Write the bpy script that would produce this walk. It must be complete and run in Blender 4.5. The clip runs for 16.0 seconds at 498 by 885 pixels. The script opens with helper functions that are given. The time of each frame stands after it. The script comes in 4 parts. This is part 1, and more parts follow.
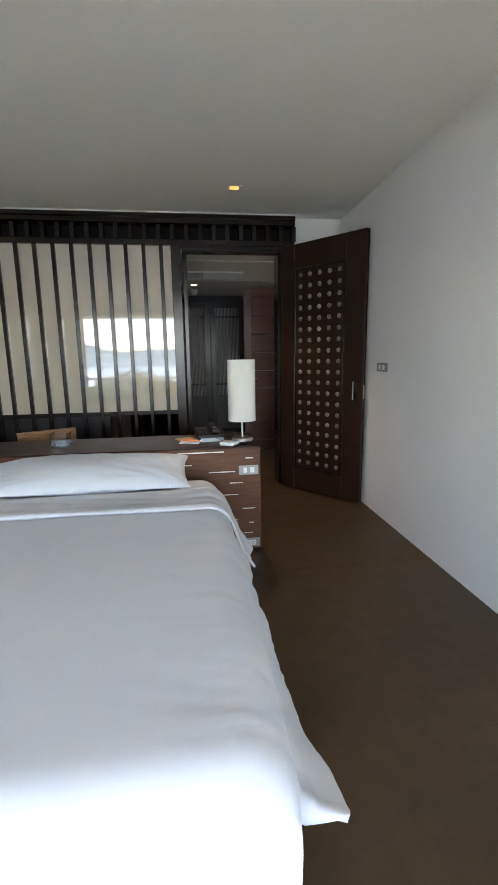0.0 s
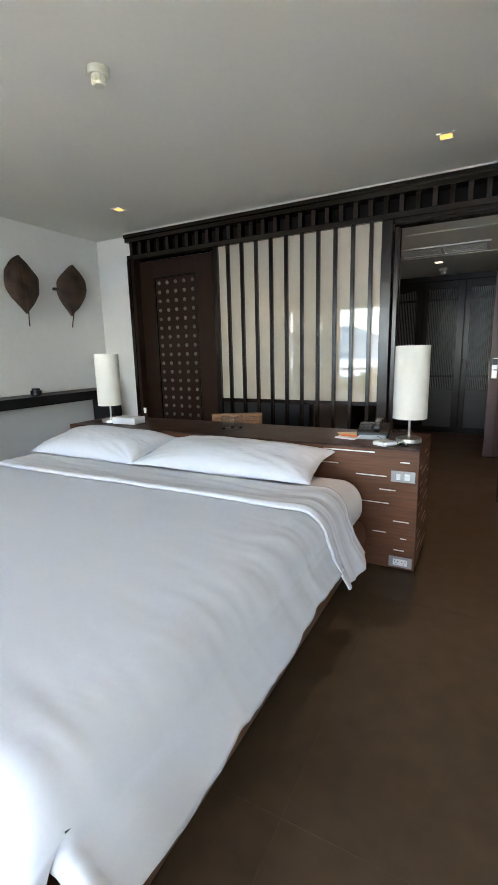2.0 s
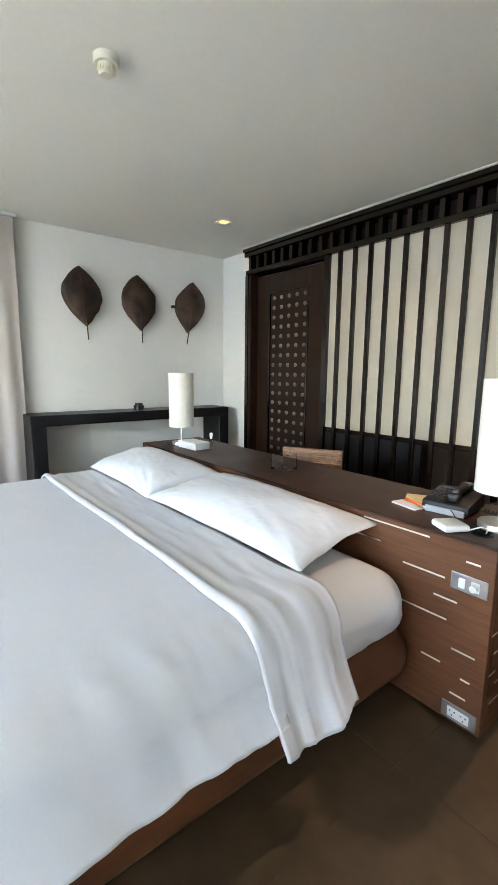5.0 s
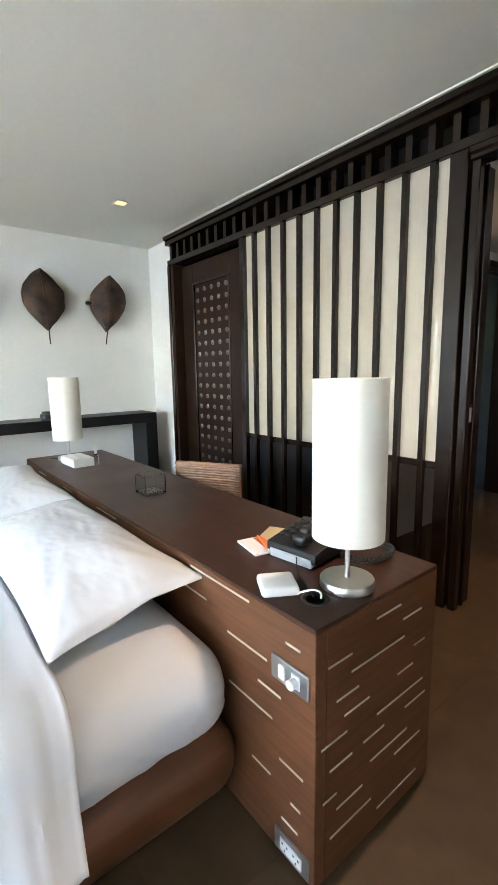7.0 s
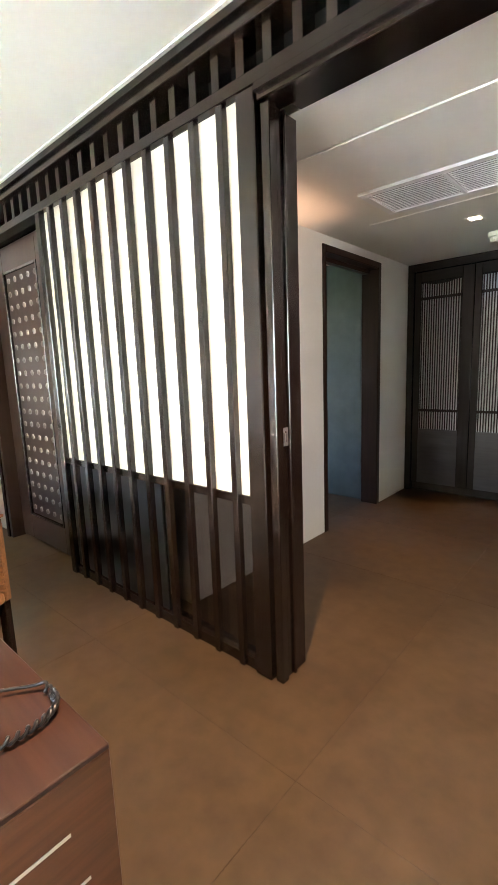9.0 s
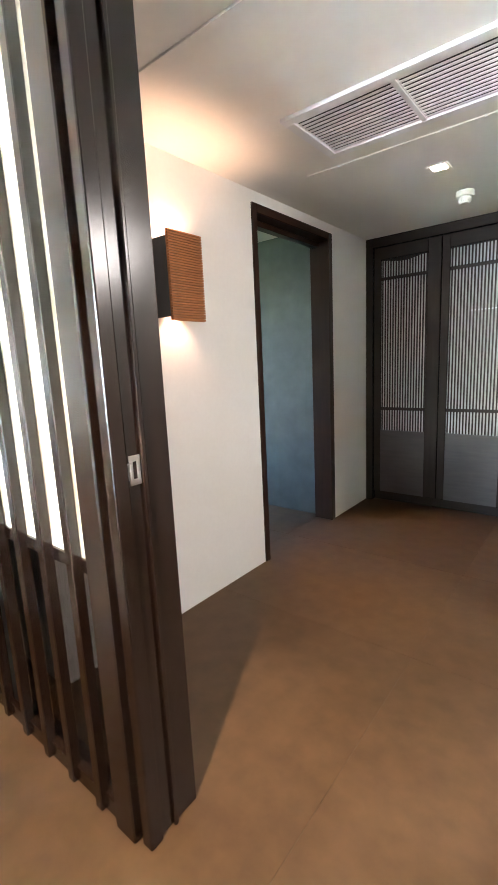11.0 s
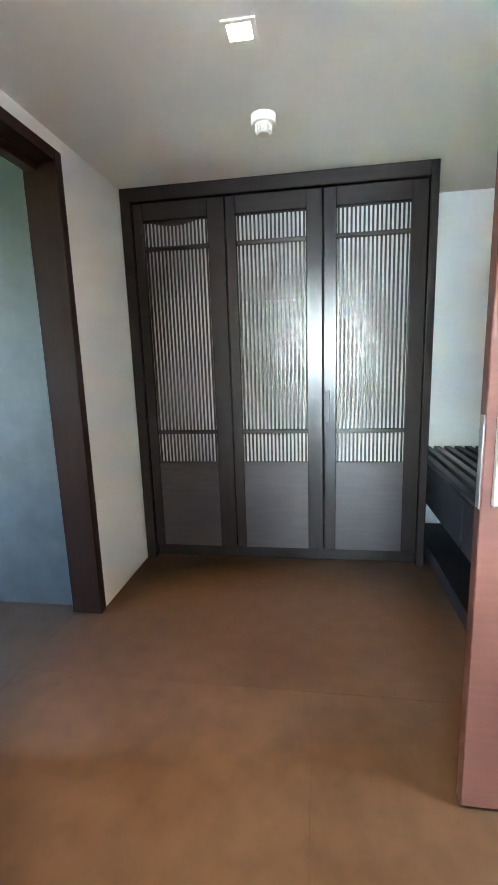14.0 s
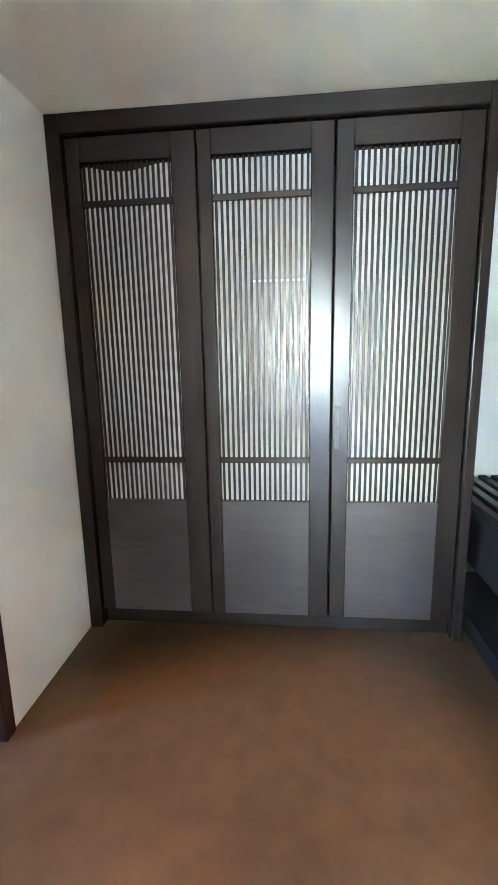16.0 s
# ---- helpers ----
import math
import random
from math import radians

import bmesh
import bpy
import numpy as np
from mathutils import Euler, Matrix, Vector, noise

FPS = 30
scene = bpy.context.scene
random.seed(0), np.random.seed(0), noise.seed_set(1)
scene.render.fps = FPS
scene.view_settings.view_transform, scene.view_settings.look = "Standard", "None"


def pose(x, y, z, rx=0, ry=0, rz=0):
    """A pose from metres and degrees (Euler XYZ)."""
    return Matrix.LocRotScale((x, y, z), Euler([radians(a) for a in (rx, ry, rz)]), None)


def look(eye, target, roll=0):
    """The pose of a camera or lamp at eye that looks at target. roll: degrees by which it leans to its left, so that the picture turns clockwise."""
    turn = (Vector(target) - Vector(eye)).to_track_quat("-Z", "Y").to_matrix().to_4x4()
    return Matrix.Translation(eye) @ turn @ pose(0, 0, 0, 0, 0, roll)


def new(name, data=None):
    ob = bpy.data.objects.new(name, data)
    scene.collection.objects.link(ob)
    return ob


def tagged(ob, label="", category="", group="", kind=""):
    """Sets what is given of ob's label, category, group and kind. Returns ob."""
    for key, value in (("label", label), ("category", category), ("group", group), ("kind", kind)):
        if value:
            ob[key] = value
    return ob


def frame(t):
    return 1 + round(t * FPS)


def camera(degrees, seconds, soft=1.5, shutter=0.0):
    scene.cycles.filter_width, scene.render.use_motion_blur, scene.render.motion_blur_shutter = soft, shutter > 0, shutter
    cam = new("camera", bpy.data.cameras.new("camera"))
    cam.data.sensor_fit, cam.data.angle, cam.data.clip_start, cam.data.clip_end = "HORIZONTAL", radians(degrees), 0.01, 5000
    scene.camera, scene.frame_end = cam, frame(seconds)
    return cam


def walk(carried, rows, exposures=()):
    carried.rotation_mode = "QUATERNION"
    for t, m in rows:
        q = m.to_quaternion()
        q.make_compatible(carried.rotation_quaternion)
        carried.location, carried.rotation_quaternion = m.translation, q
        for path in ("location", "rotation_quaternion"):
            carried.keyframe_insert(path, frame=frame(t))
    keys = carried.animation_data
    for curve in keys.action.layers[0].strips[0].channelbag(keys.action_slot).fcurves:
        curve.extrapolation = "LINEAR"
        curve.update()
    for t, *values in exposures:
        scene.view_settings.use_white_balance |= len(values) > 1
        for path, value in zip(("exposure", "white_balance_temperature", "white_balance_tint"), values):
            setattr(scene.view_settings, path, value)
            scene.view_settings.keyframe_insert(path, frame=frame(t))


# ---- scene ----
cam = camera(58.6, 16.0)
PATH = [
    (0, (0.247, 0.626, 1.36), (0.503, 2.574, 0.982), -0.9),
    (0.5, (0.43, 0.711, 1.34), (0.43, 2.672, 0.944), -0.5),
    (1, (0.587, 0.83, 1.334), (0.347, 2.775, 0.938), -1.3),
    (1.5, (0.812, 0.876, 1.327), (0.15, 2.722, 0.936), -1.5),
    (2, (1.018, 0.969, 1.321), (0.092, 2.697, 0.927), -1.4),
    (2.5, (1.129, 1.136, 1.32), (-0.029, 2.72, 0.934), -0.6),
    (3, (1.232, 1.28, 1.313), (-0.153, 2.674, 0.939), -1.2),
    (5.3, (1.338, 2.148, 1.37), (-0.229, 3.351, 1.058), 0.3),
    (5.5, (1.351, 2.256, 1.373), (-0.229, 3.44, 1.057), 0.0),
    (6, (1.356, 2.465, 1.353), (-0.226, 3.646, 1.035), 0.0),
    (6.5, (1.348, 2.676, 1.377), (-0.221, 3.873, 1.053), -0.1),
    (7, (1.37, 2.865, 1.369), (-0.172, 4.098, 1.048), -1.0),
    (7.5, (1.454, 3.087, 1.397), (-0.083, 4.326, 1.077), 0.2),
    (8, (1.494, 3.304, 1.383), (0.015, 4.612, 1.065), 0.2),
    (8.5, (1.445, 3.554, 1.396), (0.095, 4.996, 1.086), -1.7),
    (10.8, (1.18, 4.53, 1.374), (-0.08, 6.044, 1.028), -2.7),
    (11, (1.184, 4.598, 1.367), (-0.05, 6.132, 1.017), -2.7),
    (11.5, (1.136, 4.803, 1.358), (-0.041, 6.379, 0.997), -2.3),
    (12, (1.01, 4.988, 1.351), (0.022, 6.688, 0.983), -3.6),
    (12.5, (0.894, 5.179, 1.358), (0.053, 6.952, 0.973), -5.6),
    (13, (0.827, 5.412, 1.362), (0.038, 7.209, 0.975), -4.1),
    (13.5, (0.758, 5.614, 1.364), (0.15, 7.48, 0.98), -2.0),
    (14, (0.61, 5.793, 1.362), (0.308, 7.735, 0.991), -1.9),
    (14.5, (0.529, 5.983, 1.364), (0.304, 7.933, 0.979), -1.7),
    (15, (0.523, 6.196, 1.373), (0.309, 8.147, 0.989), -1.6),
    (15.5, (0.519, 6.374, 1.364), (0.325, 8.329, 0.987), -1.4),
    (16, (0.475, 6.575, 1.374), (0.28, 8.53, 0.998), -1.1),
]
EXPOSURES = [(0.0, 3.72, 6700, 16), (1.5, 3.9, 6700, 16), (3.0, 4.47, 6700, 15), (5.5, 4.6, 6700, 14), (6.5, 4.75, 6650, 14), (7.5, 5.3, 6650, 14),
             (8.5, 6.2, 6750, 14), (11.0, 7.3, 6350, 13), (12.5, 7.3, 6200, 12), (14.5, 8.05, 5950, 11), (16.0, 8.2, 5950, 11)]
walk(cam, [(t, look(eye, target, roll)) for t, eye, target, roll in PATH], EXPOSURES)

# ---- world, sun, lamps ----
world = bpy.data.worlds.new("sky")
scene.world = world
world.use_nodes = True
wn = world.node_tree
sky = wn.nodes.new("ShaderNodeTexSky")
sky.sky_type = "NISHITA"
sky.sun_disc = False
sky.dust_density = 0.8
sky.sun_elevation, sky.sun_rotation = radians(68), radians(170)
wn.links.new(sky.outputs[0], wn.nodes["Background"].inputs[0])
wn.nodes["Background"].inputs[1].default_value = 0.15
scene.view_settings.exposure = 0.0

sun = new("sun", bpy.data.lights.new("sun", "SUN"))
sun.data.energy, sun.data.angle, sun.data.color = 4.0, radians(0.5), (1.0, 0.95, 0.88)
sun.matrix_world = look((30 * math.sin(radians(170)), 30 * math.cos(radians(170)), 30 * math.tan(radians(68))), (0, 0, 0))


def area_lamp(name, eye, target, sx, sy, watts, colour):
    lamp = new(name, bpy.data.lights.new(name, "AREA"))
    lamp.data.shape, lamp.data.size, lamp.data.size_y = "RECTANGLE", sx, sy
    lamp.data.energy, lamp.data.color = watts, colour
    lamp.matrix_world = look(eye, target)
    return lamp


def spot_lamp(name, eye, target, watts, cone, colour, radius=0.03):
    lamp = new(name, bpy.data.lights.new(name, "SPOT"))
    lamp.data.energy, lamp.data.color = watts, colour
    lamp.data.spot_size, lamp.data.spot_blend, lamp.data.shadow_soft_size = radians(cone), 0.6, radius
    lamp.matrix_world = look(eye, target)
    return lamp


WARM = (1.0, 0.62, 0.32)
SKYC = (0.82, 0.92, 1.0)
# daylight standing in the bathroom window
area_lamp("bathroom_daylight", (-3.28, 6.37, 1.5), (0, 6.9, 1.2), 0.7, 1.3, 0.01, SKYC)
# unseen, slightly warm lamp added outside the entrance to fill the hall
area_lamp("walkway_fill", (2.3, 6.53, 2.2), (0.9, 6.45, 0.0), 0.7, 0.5, 0.35, (1.0, 0.92, 0.85))
# wall sconce, up and down
spot_lamp("sconce_up", (-0.525, 6.21, 1.93), (-0.53, 6.21, 3), 0.1, 120, (1.0, 0.58, 0.38))
spot_lamp("sconce_down", (-0.525, 6.21, 1.66), (-0.53, 6.21, 0), 0.06, 110, (1.0, 0.58, 0.38))
# recessed ceiling spots
spot_lamp("hall_spot_beam", (0.37, 7.43, 2.375), (0.37, 7.43, 0), 0.8, 56, (1.0, 0.54, 0.24))
spot_lamp("bedroom_spot_beam_a", (0.667, 4.49, 2.67), (0.667, 4.49, 0), 3.8, 84, (1.0, 0.68, 0.42))
spot_lamp("bedroom_spot_beam_b", (-2.2, 4.46, 2.67), (-2.2, 4.46, 0), 0.5, 80, WARM)


# ---- materials ----
def nodes_of(name):
    m = bpy.data.materials.new(name)
    m.use_nodes = True
    return m, m.node_tree, m.node_tree.nodes["Principled BSDF"]


def mat(name, col, rough=0.5, var=0.12, scale=6.0, grain=0.0, grain_scale=(60, 60, 60), bump=0.0, bump_scale=150.0,
        metal=0.0, coat=0.0, coat_rough=0.03, spec=0.5, rough_var=0.1, sheen=0.0, random_tint=0.0, detail=5.0):
    """Principled surface with stains at a large scale, grain at a small one and a fine relief."""
    m, nt, b = nodes_of(name)
    N, L = nt.nodes.new, nt.links.new
    tc = N("ShaderNodeTexCoord")
    n1 = N("ShaderNodeTexNoise")
    n1.inputs["Scale"].default_value, n1.inputs["Detail"].default_value = scale, detail
    L(tc.outputs["Object"], n1.inputs["Vector"])
    r1 = N("ShaderNodeMapRange")
    r1.inputs["From Min"].default_value, r1.inputs["From Max"].default_value = 0.3, 0.7
    r1.inputs["To Min"].default_value, r1.inputs["To Max"].default_value = 1 - var, 1 + var
    L(n1.outputs["Fac"], r1.inputs["Value"])
    factor = r1.outputs[0]
    if grain:
        mp = N("ShaderNodeMapping")
        mp.inputs["Scale"].default_value = grain_scale
        L(tc.outputs["Object"], mp.inputs["Vector"])
        n2 = N("ShaderNodeTexNoise")
        n2.inputs["Scale"].default_value, n2.inputs["Detail"].default_value = 1.0, 6.0
        L(mp.outputs[0], n2.inputs["Vector"])
        r2 = N("ShaderNodeMapRange")
        r2.inputs["From Min"].default_value, r2.inputs["From Max"].default_value = 0.3, 0.7
        r2.inputs["To Min"].default_value, r2.inputs["To Max"].default_value = 1 - grain, 1 + grain
        L(n2.outputs["Fac"], r2.inputs["Value"])
        mu = N("ShaderNodeMath")
        mu.operation = "MULTIPLY"
        L(factor, mu.inputs[0])
        L(r2.outputs[0], mu.inputs[1])
        factor = mu.outputs[0]
    if random_tint:
        oi = N("ShaderNodeObjectInfo")
        r3 = N("ShaderNodeMapRange")
        r3.inputs["To Min"].default_value, r3.inputs["To Max"].default_value = 1 - random_tint, 1 + random_tint
        L(oi.outputs["Random"], r3.inputs["Value"])
        mu2 = N("ShaderNodeMath")
        mu2.operation = "MULTIPLY"
        L(factor, mu2.inputs[0])
        L(r3.outputs[0], mu2.inputs[1])
        factor = mu2.outputs[0]
    vm = N("ShaderNodeVectorMath")
    vm.operation = "SCALE"
    vm.inputs[0].default_value = col
    L(factor, vm.inputs["Scale"])
    L(vm.outputs[0], b.inputs["Base Color"])
    rr = N("ShaderNodeMapRange")
    rr.inputs["From Min"].default_value, rr.inputs["From Max"].default_value = 0.3, 0.7
    rr.inputs["To Min"].default_value, rr.inputs["To Max"].default_value = max(rough - rough_var, 0.01), min(rough + rough_var, 1)
    L(n1.outputs["Fac"], rr.inputs["Value"])
    L(rr.outputs[0], b.inputs["Roughness"])
    b.inputs["Metallic"].default_value = metal
    b.inputs["Specular IOR Level"].default_value = spec
    b.inputs["Coat Weight"].default_value, b.inputs["Coat Roughness"].default_value = coat, coat_rough
    b.inputs["Sheen Weight"].default_value = sheen
    if bump:
        nb = N("ShaderNodeTexNoise")
        nb.inputs["Scale"].default_value, nb.inputs["Detail"].default_value = bump_scale, 4.0
        L(tc.outputs["Object"], nb.inputs["Vector"])
        bp = N("ShaderNodeBump")
        bp.inputs["Strength"].default_value, bp.inputs["Distance"].default_value = bump, 0.004
        L(nb.outputs["Fac"], bp.inputs["Height"])
        L(bp.outputs[0], b.inputs["Normal"])
    return m


def glow(name, col, strength):
    m, nt, b = nodes_of(name)
    b.inputs["Base Color"].default_value = (*col, 1)
    b.inputs["Emission Color"].default_value = (*col, 1)
    b.inputs["Emission Strength"].default_value = strength
    return m


def glass(name, col=(1, 1, 1), rough=0.0, ior=1.45):
    m, nt, b = nodes_of(name)
    b.inputs["Base Color"].default_value = (*col, 1)
    b.inputs["Transmission Weight"].default_value = 1.0
    b.inputs["Roughness"].default_value, b.inputs["IOR"].default_value = rough, ior
    return m


PLASTER = mat("plaster", (0.82, 0.812, 0.778), 0.7, 0.025, 1.6, 0.012, (40, 40, 40), 0.06, 90)
CEILING = mat("ceiling_paint", (0.83, 0.818, 0.75), 0.75, 0.02, 1.2, 0.01, (30, 30, 30), 0.04, 70)
FLOOR = mat("stained_concrete", (0.081, 0.05, 0.0265), 0.46, 0.16, 2.3, 0.14, (11, 11, 11), 0.08, 60, spec=0.25, rough_var=0.08, random_tint=0.05)
JOINT = mat("joint", (0.06, 0.036, 0.022), 0.8, 0.2, 9)
DARK = mat("espresso_wood", (0.013, 0.0072, 0.0048), 0.21, 0.1, 5, 0.14, (34, 34, 3), 0.0, 60, spec=0.5, rough_var=0.02)
DARKX = mat("espresso_wood_level", (0.013, 0.0072, 0.0048), 0.21, 0.1, 5, 0.14, (3, 34, 34), 0.0, 60, spec=0.4, rough_var=0.02)
DOORW = mat("door_wood", (0.027, 0.0125, 0.0075), 0.32, 0.12, 4, 0.14, (34, 34, 3), 0.08, 60, spec=0.25, rough_var=0.04)
STUD = mat("pale_stud", (0.13, 0.118, 0.105), 0.4, 0.15, 30, random_tint=0.15)
VENEER = mat("walnut_veneer", (0.122, 0.049, 0.022), 0.4, 0.12, 3.5, 0.22, (5, 60, 60), 0.05, 60, spec=0.3, rough_var=0.05)
VENEERY = mat("walnut_veneer_end", (0.118, 0.044, 0.019), 0.4, 0.12, 3.5, 0.22, (60, 5, 60), 0.05, 60, spec=0.3, rough_var=0.05)
DESKTOP = mat("dark_walnut_top", (0.047, 0.021, 0.014), 0.4, 0.1, 4, 0.2, (4, 60, 60), 0.04, 60, spec=0.22, rough_var=0.04)
INLAY = mat("aluminium_inlay", (0.75, 0.73, 0.7), 0.38, 0.05, 20, metal=0.6, rough_var=0.05)
BEDWOOD = mat("bed_base_wood", (0.11, 0.038, 0.014), 0.4, 0.14, 3, 0.2, (50, 4, 50), 0.05, 60)
LINEN = mat("white_linen", (0.66, 0.668, 0.69), 0.85, 0.012, 3, 0.01, (300, 300, 300), 0.05, 420, spec=0.2, sheen=0.15)
SHADE = mat("cream_shade_fabric", (0.8, 0.77, 0.69), 0.85, 0.015, 5, 0.02, (8, 8, 500), 0.1, 300, spec=0.2)
STEEL = mat("brushed_steel", (0.62, 0.6, 0.57), 0.34, 0.08, 8, 0.08, (6, 6, 300), metal=1.0, rough_var=0.04)
PLATE = mat("plate_metal", (0.38, 0.37, 0.36), 0.38, 0.08, 20, metal=0.9, rough_var=0.05)
WHITEP = mat("white_plastic", (0.8, 0.8, 0.78), 0.38, 0.015, 12, rough_var=0.04)
IVORY = mat("ivory_plastic", (0.74, 0.71, 0.6), 0.45, 0.02, 12)
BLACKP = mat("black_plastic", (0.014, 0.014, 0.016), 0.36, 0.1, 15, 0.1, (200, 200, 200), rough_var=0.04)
GREYP = mat("grey_plastic", (0.013, 0.013, 0.015), 0.42, 0.1, 15, spec=0.3, rough_var=0.05)
CREAM = mat("cream_panel", (0.54, 0.475, 0.37), 0.6, 0.03, 2.5, 0.03, (180, 180, 6), coat=1.0, coat_rough=0.006)
CREAM.node_tree.nodes["Principled BSDF"].inputs["Coat IOR"].default_value = 1.85
BATH = mat("green_grey_render", (0.064, 0.073, 0.064), 0.6, 0.2, 1.8, 0.12, (9, 9, 9), 0.1, 40)
CONSOLE = mat("black_lacquer", (0.013, 0.0125, 0.0135), 0.42, 0.12, 6, 0.15, (60, 5, 60), spec=0.25, rough_var=0.04)
WARD = mat("wardrobe_wood", (0.024, 0.0178, 0.0148), 0.24, 0.06, 4, 0.1, (34, 34, 3), 0.0, 55, spec=0.27, rough_var=0.015)
WARDX = mat("wardrobe_wood_level", (0.024, 0.0178, 0.0148), 0.24, 0.06, 4, 0.1, (3, 34, 34), 0.0, 55, spec=0.27, rough_var=0.015)
WARDPANEL = mat("wardrobe_panel", (0.045, 0.036, 0.033), 0.38, 0.12, 3, 0.14, (5, 40, 40), 0.05, 60, spec=0.4, rough_var=0.05)
LINER = mat("pale_grasscloth", (0.37, 0.36, 0.335), 0.8, 0.05, 6, 0.1, (200, 200, 12), 0.15, 200)
CURTAIN = mat("grey_beige_curtain", (0.5, 0.45, 0.415), 0.9, 0.04, 3, 0.05, (250, 250, 250), 0.15, 300, spec=0.2, sheen=0.2)
LEAFM = mat("rusted_leaf_metal", (0.058, 0.033, 0.021), 0.6, 0.75, 6, 0.2, (60, 60, 60), 0.25, 60, metal=0.25)
WEAVE = mat("rattan", (0.3, 0.14, 0.06), 0.4, 0.2, 20, 0.2, (20, 120, 120), coat=1.0, coat_rough=0.16, rough_var=0.04, random_tint=0.15)
WEAVE.node_tree.nodes["Principled BSDF"].inputs["Coat IOR"].default_value = 1.9
SLATW = mat("sconce_wood", (0.42, 0.16, 0.055), 0.45, 0.2, 8, 0.2, (60, 8, 60), random_tint=0.12)
PAPER = mat("white_paper", (0.75, 0.76, 0.78), 0.8, 0.02, 8)
MANILA = mat("manila_card", (0.55, 0.47, 0.27), 0.8, 0.04, 8)
ORANGE = mat("orange_card", (0.75, 0.2, 0.06), 0.6, 0.04, 8)
ENTRY = mat("entrance_door_wood", (0.095, 0.034, 0.023), 0.36, 0.2, 3, 0.12, (4, 60, 60), 0.06, 60, rough_var=0.05, random_tint=0.12)
CLEAR = glass("clear_glass", (0.97, 0.985, 0.975))
TINT = glass("smoked_glass", (0.27, 0.25, 0.24))
BULB = glow("warm_bulb", (1.0, 0.45, 0.12), 0.12)
HALLBULB = glow("white_bulb", (1.0, 0.8, 0.55), 0.6)
# distance haze is mixed into the sea and hill colours
SEA = mat("sea", (0.3, 0.4, 0.45), 0.4, 0.1, 0.01)
HILL = mat("far_hills_hazed", (0.25, 0.34, 0.38), 0.9, 0.15, 0.004)
LEAFG = mat("shrub_leaves", (0.12, 0.17, 0.035), 0.6, 0.35, 1.5, 0.2, (9, 9, 9))
TERRACE = mat("terrace_stone", (0.5, 0.47, 0.42), 0.7, 0.12, 3, 0.1, (30, 30, 30))
GRASS = mat("hillside_grass", (0.07, 0.1, 0.03), 0.9, 0.3, 0.3)
# near-black that paints the shade of hollows behind boards and slats
BACKING = mat("void_shade_black", (0.01, 0.009, 0.009), 0.7, 0.1, 5, spec=0.15)


# ---- builders ----
def blank():
    return bmesh.new()


def add_box(bm, x0, x1, y0, y1, z0, z1, bevel=0.0, seg=1):
    r = bmesh.ops.create_cube(bm, size=1)
    vs = r["verts"]
    bmesh.ops.scale(bm, vec=(abs(x1 - x0), abs(y1 - y0), abs(z1 - z0)), verts=vs)
    bmesh.ops.translate(bm, vec=((x0 + x1) / 2, (y0 + y1) / 2, (z0 + z1) / 2), verts=vs)
    if bevel:
        es = list({e for v in vs for e in v.link_edges})
        bmesh.ops.bevel(bm, geom=es, offset=bevel, segments=seg, profile=0.5, affect="EDGES")
    return bm


def boxed(x0, x1, y0, y1, z0, z1, bevel=0.003, seg=1):
    return add_box(blank(), x0, x1, y0, y1, z0, z1, bevel, seg)


def add_tube(bm, a, b, r, n=16, r2=None):
    a, b = Vector(a), Vector(b)
    rot = (b - a).to_track_quat("Z", "Y").to_matrix().to_4x4()
    bmesh.ops.create_cone(bm, cap_ends=True, segments=n, radius1=r, radius2=r if r2 is None else r2, depth=(b - a).length,
                          matrix=Matrix.Translation((a + b) / 2) @ rot)
    return bm


def tube(a, b, r, n=16, r2=None):
    return add_tube(blank(), a, b, r, n, r2)


def turned(profile, centre, n=32):
    """A turned body round the upright through centre, from (radius, height) pairs."""
    bm = blank()
    rings = []
    for r, z in profile:
        rings.append([bm.verts.new((centre[0] + r * math.cos(6.28318 * i / n), centre[1] + r * math.sin(6.28318 * i / n), centre[2] + z)) for i in range(n)])
    for a, b in zip(rings, rings[1:]):
        for i in range(n):
            bm.faces.new((a[i], a[(i + 1) % n], b[(i + 1) % n], b[i]))
    return bm


def cable(points, r, n=8):
    """A round cable through the points."""
    cu = bpy.data.curves.new("cable", "CURVE")
    cu.dimensions, cu.bevel_depth, cu.bevel_resolution = "3D", r, 2
    sp = cu.splines.new("NURBS")
    sp.points.add(len(points) - 1)
    for p, q in zip(sp.points, points):
        p.co = (*q, 1)
    sp.use_endpoint_u, sp.order_u = True, 3
    ob = bpy.data.objects.new("cable", cu)
    scene.collection.objects.link(ob)
    me = bpy.data.meshes.new_from_object(ob.evaluated_get(bpy.context.evaluated_depsgraph_get()))
    bpy.data.objects.remove(ob)
    bm = blank()
    bm.from_mesh(me)
    return bm


def to_mesh(name, bm, material, smooth=False):
    me = bpy.data.meshes.new(name)
    bmesh.ops.recalc_face_normals(bm, faces=bm.faces)
    bm.to_mesh(me)
    bm.free()
    me.materials.append(material)
    if smooth:
        me.shade_smooth()
        me.set_sharp_from_angle(angle=radians(40))
    return me


def put(name, bm, material, label="", category="", group="", kind="", smooth=False):
    ob = new(name, to_mesh(name, bm, material, smooth))
    return tagged(ob, label, category, group, kind)


def thing(name, x, y, z, label, category, group="", kind=""):
    ob = new(name)
    ob.matrix_world = pose(x, y, z)
    return tagged(ob, label, category, group, kind)


def under(ob, parent):
    base = parent
    m = Matrix.Identity(4)
    while base:
        m = base.matrix_basis @ m if not base.parent else m
        base = base.parent
    ob.parent = parent
    ob.matrix_parent_inverse = m.inverted() if not parent.parent else Matrix.Identity(4)
    return ob


